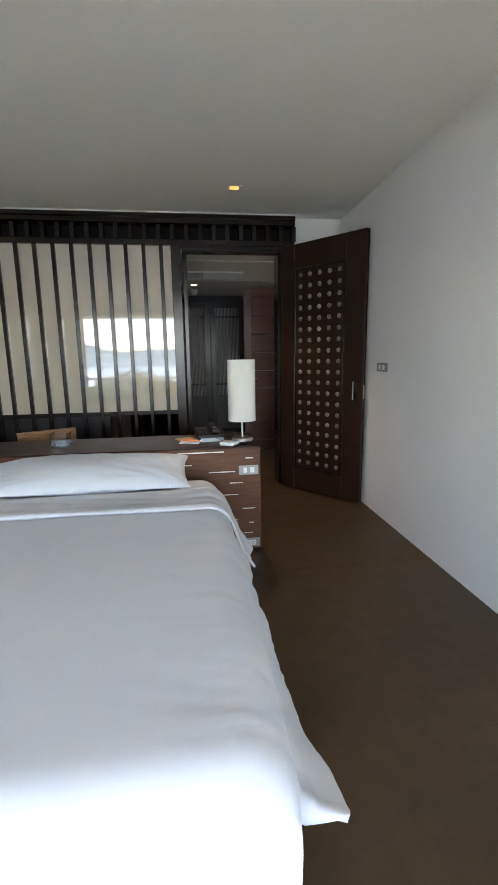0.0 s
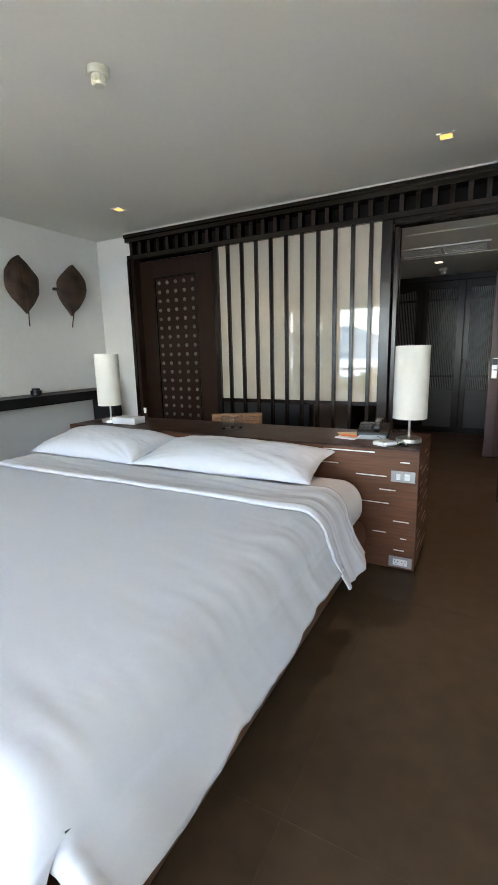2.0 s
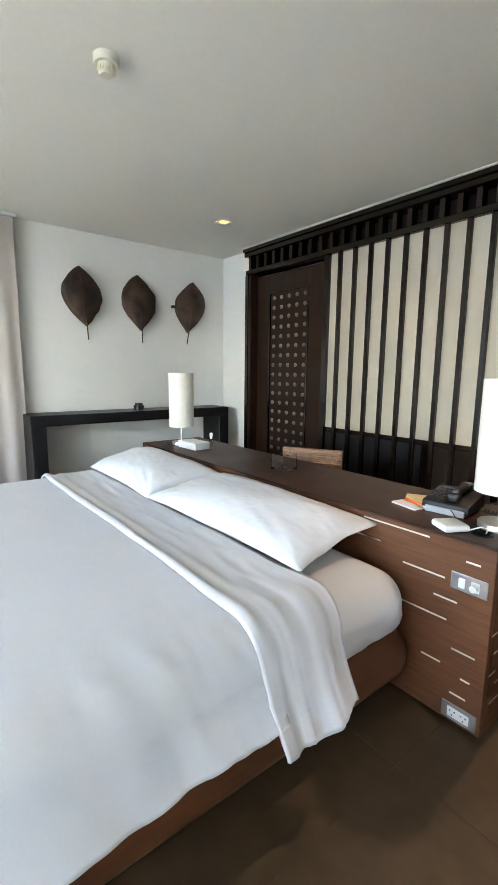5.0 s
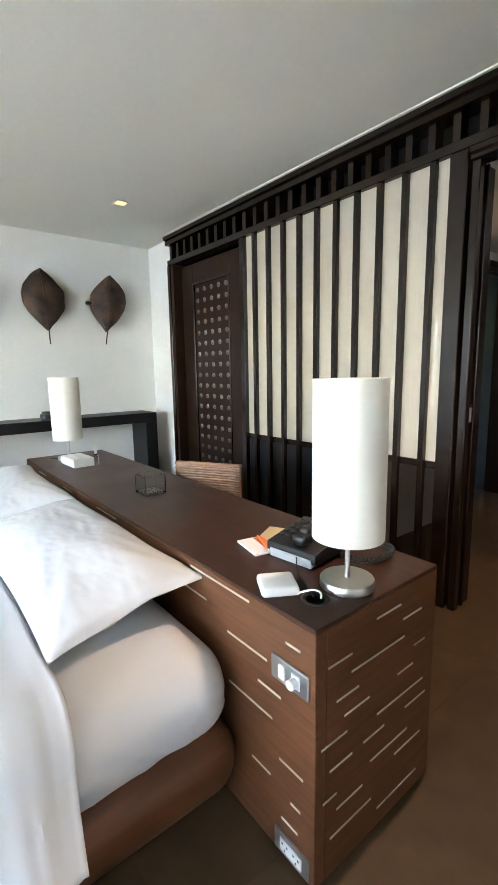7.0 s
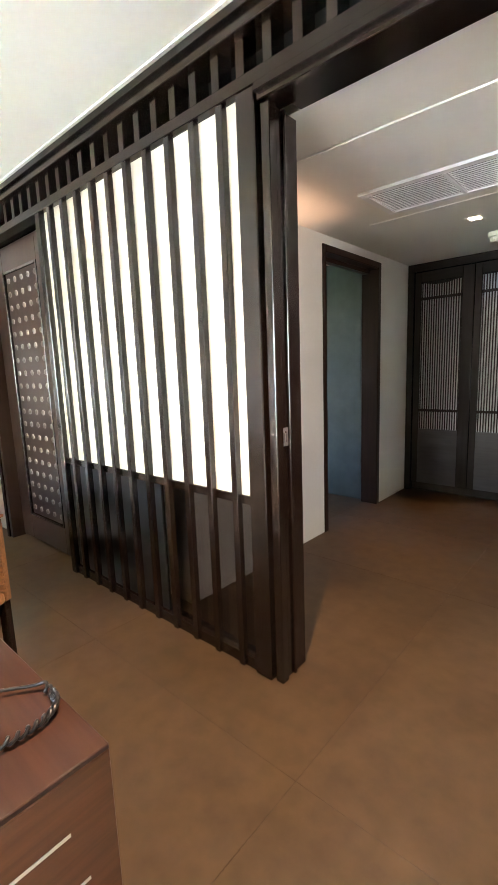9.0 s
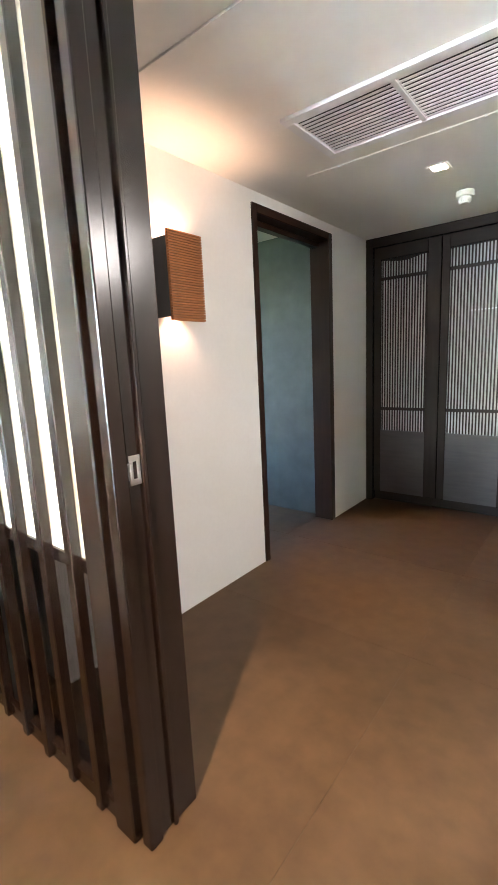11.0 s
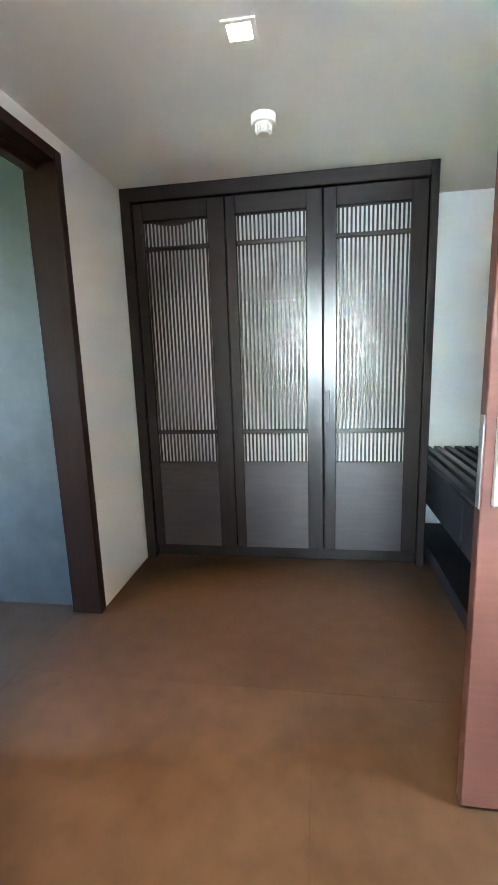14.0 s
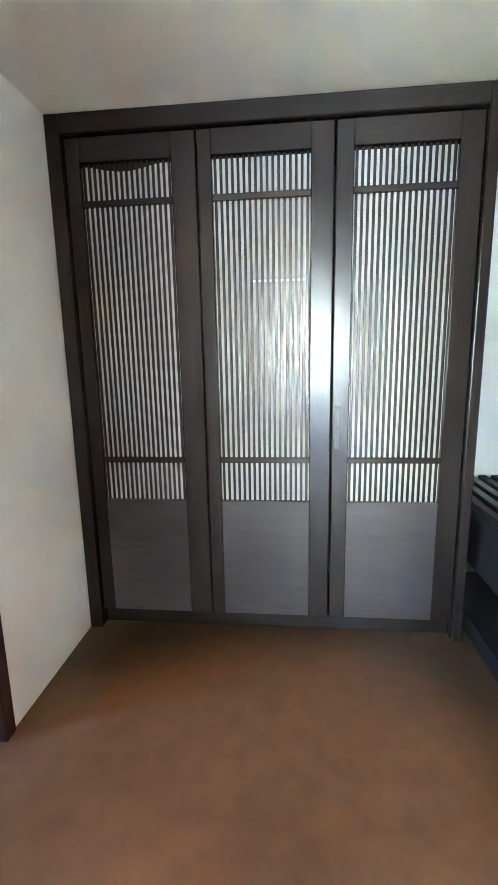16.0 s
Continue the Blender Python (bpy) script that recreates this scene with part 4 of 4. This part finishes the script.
def wall_leaf(label, y, z_top, width, lean, seed, drift):
    ob = thing("leaf_sculpture", -3.24, y, z_top - 0.35, label, "wall sculpture", "row of three leaf sculptures")
    bm = blank()
    n, m, height = 30, 12, 0.56
    rows = []
    for i in range(n + 1):
        f = i / n
        w = width / 2 * (math.sin(math.pi * f ** 0.9) ** 0.95) * (1 + 0.05 * noise.noise((f * 6, 0, seed))) + 0.003
        shift = drift * (f - 0.45)
        row = []
        for j in range(m + 1):
            u = 2 * j / m - 1
            wob = 0.006 * noise.noise((f * 7, u * 2, seed))
            yy = y + shift + (w * u) * math.cos(radians(lean)) + wob * abs(u) * 2
            xx = -3.235 + 0.045 * (1 - u * u) * (0.4 + 0.6 * math.sin(math.pi * f)) + w * u * math.sin(radians(lean)) + 0.012 * noise.noise((f * 4, u * 3, seed + 3))
            row.append(bm.verts.new((xx, yy, z_top - height * f)))
        rows.append(row)
    for a, b in zip(rows, rows[1:]):
        for j in range(m):
            bm.faces.new((a[j], a[j + 1], b[j + 1], b[j]))
    blade = part("blade", bm, LEAFM, ob, "", True)
    s = blade.modifiers.new("thickness", "SOLIDIFY")
    s.thickness = 0.004
    part("stem", cable([(-3.2, y - 0.4 * drift, z_top - 0.05), (-3.186, y - 0.1 * drift, z_top - 0.3), (-3.2, y + 0.55 * drift, z_top - 0.55), (-3.215, y + 0.66 * drift, z_top - 0.62), (-3.22, y + 0.8 * drift, z_top - 0.69)], 0.006), LEAFM, ob, "", True)
    part("bracket", tube((W, y - 0.02, z_top - 0.28), (-3.2, y - 0.02, z_top - 0.28), 0.012, 10), BLACKP, ob)
    if lean > 10:
        part("clip", boxed(-3.3, -3.26, y - 0.215, y - 0.12, z_top - 0.295, z_top - 0.265, 0.004), BLACKP, ob, "small black side clip")
    return ob


wall_leaf("large dark rusted metal leaf hung on the white wall", 3.50, 2.345, 0.385, 0, 1, 0.05)
wall_leaf("dark rusted metal leaf hung on the white wall", 4.092, 2.34, 0.38, 3, 5, 0.03)
wall_leaf("narrower dark metal leaf on a side bracket", 4.72, 2.35, 0.35, 14, 9, -0.07)

def hung_curtain(label, along_y, start, length, fixed, top, pitch, amp0):
    """A pleated curtain hung from a track, running along y beside a wall or along x beside an opening."""
    at = (lambda run, off, z: (fixed + off, start + run, z)) if along_y else (lambda run, off, z: (start + run, fixed + off, z))
    ob = thing("curtain", *at(length / 2, 0, 0.02), label, "curtain", "bedroom curtains")
    bm = blank()
    prev = None
    count = int(length * 136)
    for i in range(count + 1):
        run = length * i / count
        cols = []
        for k in range(13):
            g = k / 12
            amp = amp0 * (0.75 + 0.35 * g)
            ph = run * 2 * math.pi / pitch + 1.4 * noise.noise((run * 2.0, g * 1.2, 3))
            off = amp * math.sin(ph) + 0.012 * noise.noise((run * 5, g * 3, 1))
            cols.append(bm.verts.new(at(run + 0.015 * g * noise.noise((run * 3, g, 8)), off, top - 0.01 - (top - 0.04) * g)))
        if prev:
            for k in range(12):
                bm.faces.new((prev[k], cols[k], cols[k + 1], prev[k + 1]))
        prev = cols
    cloth = part("cloth", bm, CURTAIN, ob, "", True)
    solid = cloth.modifiers.new("thickness", "SOLIDIFY")
    solid.thickness = 0.003
    a, b = at(-0.04, -0.03, top - 0.025), at(length + 0.02, 0.03, top - 0.001)
    part("track", boxed(a[0], b[0], a[1], b[1], a[2], b[2], 0.002), WHITEP, ob)
    return ob


hung_curtain("full-length grey-beige curtain drawn along the wall", True, -0.6, 3.53, W + 0.1, H, 0.21, 0.014)
hung_curtain("gathered grey-beige curtain beside the terrace opening", False, -2.43, 0.34, S + 0.07, H, 0.09, 0.04)


# ---- ceiling fittings ----
def downlight(label, x, y, z, bulb, turn):
    ob = thing("downlight", x, y, z, label, "ceiling light", "recessed ceiling spots")
    bm = blank()
    s, o = 0.038, 0.055
    for a in ((-o, o, -o, -s), (-o, o, s, o), (-o, -s, -s, s), (s, o, -s, s)):
        add_box(bm, a[0], a[1], a[2], a[3], -0.006, -0.0005)
    bmesh.ops.transform(bm, matrix=pose(x, y, z, 0, 0, turn), verts=bm.verts)
    part("trim_ring", bm, CEILING, ob)
    bm = boxed(-s, s, -s, s, -0.004, -0.001, 0)
    bmesh.ops.transform(bm, matrix=pose(x, y, z, 0, 0, turn), verts=bm.verts)
    part("lamp_face", bm, bulb, ob, "glowing warm lamp")
    return ob


downlight("square recessed ceiling spot glowing warm orange", 0.667, 4.49, H, BULB, 0)
downlight("square recessed ceiling spot glowing warm orange", -2.2, 4.46, H, BULB, 0)
downlight("square recessed ceiling spot shining bright warm white", 0.37, 7.43, HH, HALLBULB, 0)


def detector(label, x, y, z):
    ob = thing("smoke_detector", x, y, z, label, "smoke detector", "ceiling smoke detectors")
    part("base", turned([(0.0, -0.0005), (0.055, -0.0005), (0.055, -0.028), (0.05, -0.034), (0.0, -0.034)], (x, y, z), 32), IVORY, ob, "", True)
    part("head", turned([(0.036, -0.034), (0.036, -0.042), (0.03, -0.07), (0.026, -0.075), (0.0, -0.075)], (x, y, z), 32), IVORY, ob, "", True)
    fin = to_mesh("fin", boxed(-0.0015, 0.0015, 0.03, 0.038, -0.066, -0.042, 0), IVORY)
    for k in range(16):
        f = piece("fin", fin, ob, x, y, z)
        f.rotation_euler = (0, 0, k * math.pi / 8)
    return ob


detector("round ivory smoke detector on the bedroom ceiling", -0.768, 2.835, H)
detector("round ivory smoke detector on the hall ceiling", 0.385, 7.958, HH)

vent = thing("air_vent", 0.49, 6.61, HH, "large white louvred air conditioning grille in the ceiling", "vent")
VX0, VX1, VY0, VY1 = 0.0, 0.96, 6.385, 6.86
for a in ((VX0, VX1, VY0, VY0 + 0.045), (VX0, VX1, VY1 - 0.045, VY1), (VX0, VX0 + 0.045, VY0 + 0.045, VY1 - 0.045), (VX1 - 0.045, VX1, VY0 + 0.045, VY1 - 0.045), (0.468, 0.492, VY0 + 0.045, VY1 - 0.045)):
    part("frame", boxed(*a, HH - 0.022, HH - 0.0046, 0.002), WHITEP, vent)
# no duct is modelled: a flat black sheet paints the shade between louvres
part("gap_shade_sheet", boxed(VX0 + 0.04, VX1 - 0.04, VY0 + 0.04, VY1 - 0.04, HH - 0.0065, HH - 0.0046, 0), BLACKP, vent, "black sheet painting the shade behind the louvres")
for x0, x1 in ((VX0 + 0.045, 0.468), (0.492, VX1 - 0.045)):
    bm = boxed(x0, x1, -0.0072, 0.0072, -0.004, 0, 0.0015)
    me = to_mesh("louvre", bm, WHITEP)
    for k in range(14):
        piece("louvre", me, vent, 0, VY0 + 0.059 + 0.0275 * k, HH - 0.0115)

hatch = thing("ceiling_hatch", 0.5, 6.4, HH, "flush white access panel in the hall ceiling", "hatch", kind="structure")
bm = blank()
AX0, AX1, AY0, AY1 = -0.21, 1.35, 5.79, 6.99
part("cover", boxed(AX0, AX1, AY0, AY1, HH - 0.0042, HH - 0.0002, 0.001), CEILING, hatch)
for a in ((AX0 - 0.012, AX1 + 0.012, AY1, AY1 + 0.014), (AX0 - 0.012, AX1 + 0.012, AY0 - 0.014, AY0)):
    part("edge_strip", boxed(*a, HH - 0.009, HH - 0.0003, 0.001), CEILING, hatch)
for x in (-0.03, 0.69, 1.2):
    part("screw_cap", turned([(0.0, -0.012), (0.005, -0.012), (0.008, -0.009), (0.008, -0.004)], (x, AY1 + 0.006, HH), 12), WHITEP, hatch, "", True)

# ---- sconce ----
sconce = thing("wall_sconce", -0.53, 6.23, 1.6, "brown slatted timber wall sconce, lit up and down", "wall lamp")
bm = blank()
add_box(bm, HW, -0.463, 6.098, 6.105, 1.607, 1.975)
add_box(bm, HW, -0.463, 6.311, 6.318, 1.607, 1.975)
add_box(bm, -0.47, -0.463, 6.105, 6.311, 1.607, 1.975)
part("box", bm, DARK, sconce, "dark open-ended lamp box")
part("front_board", boxed(-0.463, -0.456, 6.096, 6.321, 1.588, 2.004, 0.001), SLATW, sconce)
sl = to_mesh("slat", boxed(-0.456, -0.446, 6.096, 6.321, -0.0046, 0.0046, 0.0014), SLATW)
for k in range(34):
    piece("slat", sl, sconce, 0, 0, 1.595 + 0.01218 * k)

# ---- wardrobe ----
ward = thing("wardrobe", 0.35, 8.87, 0, "dark timber wardrobe with three slatted doors", "wardrobe")
WY = 8.59
part("side", boxed(-0.578, -0.515, WY, 9.15, 0, HH - 0.002, 0.003), WARD, ward)
part("side", boxed(1.243, 1.287, WY, 9.15, 0, HH - 0.002, 0.003), WARD, ward)
part("head", boxed(-0.515, 1.243, WY, 9.15, 2.325, HH - 0.002, 0.003), WARDX, ward)
part("plinth", boxed(-0.515, 1.243, WY + 0.07, 9.15, 0, 0.085, 0.002), WARDX, ward)
part("back", boxed(-0.515, 1.243, 9.1, 9.15, 0.085, 2.325, 0), BACKING, ward)
for n, (x0, x1, l0, l1) in enumerate(((-0.512, 0.064, -0.45, -0.043), (0.07, 0.648, 0.133, 0.553), (0.656, 1.24, 0.73, 1.148))):
    door = part("door", boxed(x0, l0, WY + 0.03, WY + 0.06, 0.09, 2.32, 0.003), WARD, ward)
    part("stile", boxed(l1, x1, WY + 0.03, WY + 0.06, 0.09, 2.32, 0.003), WARD, door)
    part("top_rail", boxed(l0, l1, WY + 0.031, WY + 0.06, 2.22, 2.319, 0.001), WARDX, door)
    part("lower_panel", boxed(l0, l1, WY + 0.036, WY + 0.056, 0.091, 0.69, 0.001), WARDPANEL, door, "plain greyish lower panel")
    part("cross_bar", boxed(l0, l1, WY + 0.0335, WY + 0.052, 2.04, 2.066, 0.002), WARDX, door)
    part("cross_bar", boxed(l0, l1, WY + 0.0335, WY + 0.052, 0.88, 0.906, 0.002), WARDX, door)
    bm = blank()
    prev = None
    for i in range(25):
        u = i / 24
        x = l0 + (l1 - l0) * u
        sag = 0.024 * max(0.0, math.sin(math.pi * (u - 0.06) / 0.8)) ** 1.2 if (n == 0 and 0.06 < u < 0.86) else 0.0
        col = [bm.verts.new((x, WY + 0.057, 0.69)), bm.verts.new((x, WY + 0.057, 1.5)), bm.verts.new((x, WY + 0.057 + sag * 0.1, 2.21 - sag))]
        if prev:
            bm.faces.new((prev[0], col[0], col[1], prev[1]))
            bm.faces.new((prev[1], col[1], col[2], prev[2]))
        prev = col
    part("liner", bm, LINER, door, "pale woven liner behind the slats")
    if n == 1:
        part("pale_strip", boxed(0.29, 0.53, WY + 0.0555, WY + 0.0562, 1.703, 1.713, 0), PAPER, door, "thin pale strip across the liner")
    part("liner_back", boxed(l0, l1, WY + 0.066, WY + 0.07, 0.69, 2.22, 0), BACKING, door)
    cnt = 17
    me = to_mesh("slat", boxed(-0.0058, 0.0058, 0.046, 0.0555, 0.69, 2.22, 0.0015), WARD)
    for k in range(cnt):
        piece("slat", me, door, l0 + (l1 - l0) * (k + 0.5) / cnt, WY, 0)
    if n == 2:
        part("finger_pull", boxed(0.668, 0.69, WY + 0.0285, WY + 0.032, 0.95, 1.15, 0.001), WARDPANEL, door, "slim recessed finger pull")

# ---- luggage bench ----
bench = thing("luggage_bench", 1.64, 8.56, 0, "black slatted timber luggage bench beside the wardrobe", "bench")
GX0, GX1, GY0, GY1, GZ = 1.312, 1.955, 7.09, 9.15, 0.69
for k in range(9):
    x = GX0 + 0.004 + k * 0.0715
    part("slat", boxed(x, x + 0.045, GY0, GY1, GZ - 0.03, GZ, 0.004), CONSOLE, bench)
for y in (GY0 + 0.05, (GY0 + GY1) / 2, GY1 - 0.1):
    part("bearer", boxed(GX0 + 0.03, GX1, y, y + 0.05, GZ - 0.065, GZ - 0.031, 0.002), CONSOLE, bench)
part("front_rail", boxed(GX0, GX0 + 0.03, GY0, GY1, GZ - 0.068, GZ - 0.031, 0.002), CONSOLE, bench)
for y0, y1 in ((GY0 + 0.06, 8.1), (8.11, GY1 - 0.06)):
    part("drawer", boxed(GX0 + 0.038, GX1 - 0.02, y0, y1, 0.345, GZ - 0.075, 0.003), CONSOLE, bench, "shallow black drawer")
part("plinth", boxed(GX0 + 0.025, GX1, GY0 + 0.03, GY1 - 0.02, 0.0, 0.1, 0.003), CONSOLE, bench, "dark bottom plinth")
for x in (GX0, GX1 - 0.045):
    for y in (GY0, GY1 - 0.045):
        part("leg", boxed(x, x + 0.025, y, y + 0.025, 0.1, GZ - 0.069, 0.002), CONSOLE, bench)
# dark panel added to paint the shade in the gap above the plinth
part("gap_shade_panel", boxed(GX1 - 0.02, GX1, GY0 + 0.05, GY1 - 0.05, 0.1, 0.345, 0), DARK, bench)

# ---- entrance door, standing open ----
entry = thing("entrance_door", 1.5, 7.0, 0, "reddish brown panelled entrance door standing open", "door")
EX0, EX1, EY0, EY1 = 1.035, 1.965, 6.985, 7.03
part("stile", boxed(EX0, EX0 + 0.11, EY0, EY1, 0.01, 2.3, 0.003), ENTRY, entry)
part("stile", boxed(EX1 - 0.11, EX1, EY0, EY1, 0.01, 2.3, 0.003), ENTRY, entry)
part("rail", boxed(EX0 + 0.11, EX1 - 0.11, EY0, EY1, 2.18, 2.3, 0.003), ENTRY, entry)
part("rail", boxed(EX0 + 0.11, EX1 - 0.11, EY0, EY1, 0.01, 0.16, 0.003), ENTRY, entry)
pl = to_mesh("plank", boxed(EX0 + 0.11, EX1 - 0.11, EY0 + 0.008, EY1 - 0.008, -0.123, 0.123, 0.004), ENTRY)
for k in range(8):
    piece("plank", pl, entry, 0, 0, 0.286 + 0.2525 * k)
part("lock_plate", boxed(EX0 + 0.025, EX0 + 0.085, EY0 - 0.008, EY0 + 0.001, 0.96, 1.2, 0.004), STEEL, entry, "steel lock plate")
part("card_reader", boxed(EX0 + 0.028, EX0 + 0.082, EY0 - 0.02, EY0 - 0.008, 1.12, 1.19, 0.003), BLACKP, entry, "black card reader")
part("lever", add_tube(tube((EX0 + 0.055, EY0, 1.06), (EX0 + 0.055, EY0 - 0.05, 1.06), 0.009, 12), (EX0 + 0.05, EY0 - 0.05, 1.06), (EX0 + 0.17, EY0 - 0.05, 1.06), 0.009, 12), STEEL, entry, "steel lever handle", True)
part("lever", add_tube(tube((EX0 + 0.055, EY1, 1.06), (EX0 + 0.055, EY1 + 0.05, 1.06), 0.009, 12), (EX0 + 0.05, EY1 + 0.05, 1.06), (EX0 + 0.17, EY1 + 0.05, 1.06), 0.009, 12), STEEL, entry, "steel lever handle", True)
part("latch_face", boxed(EX0 - 0.002, EX0 + 0.001, EY0 + 0.01, EY1 - 0.01, 0.95, 1.2, 0), STEEL, entry, "steel latch face")

# ---- floor slabs between the sawn joints ----
XS = [-3.6, -2.05, -0.73, 0.583, 1.9, 3.0]
YS = [-0.9, 0.3, 1.585, 1.92, 3.25, 4.855, 6.465, 7.42, 9.4]
for x0, x1 in zip(XS, XS[1:]):
    for y0, y1 in zip(YS, YS[1:]):
        part("slab", boxed(x0 + 0.0008, x1 - 0.0008, y0 + 0.0008, y1 - 0.0008, -0.0018, 0.0, 0.0006), FLOOR, floor)
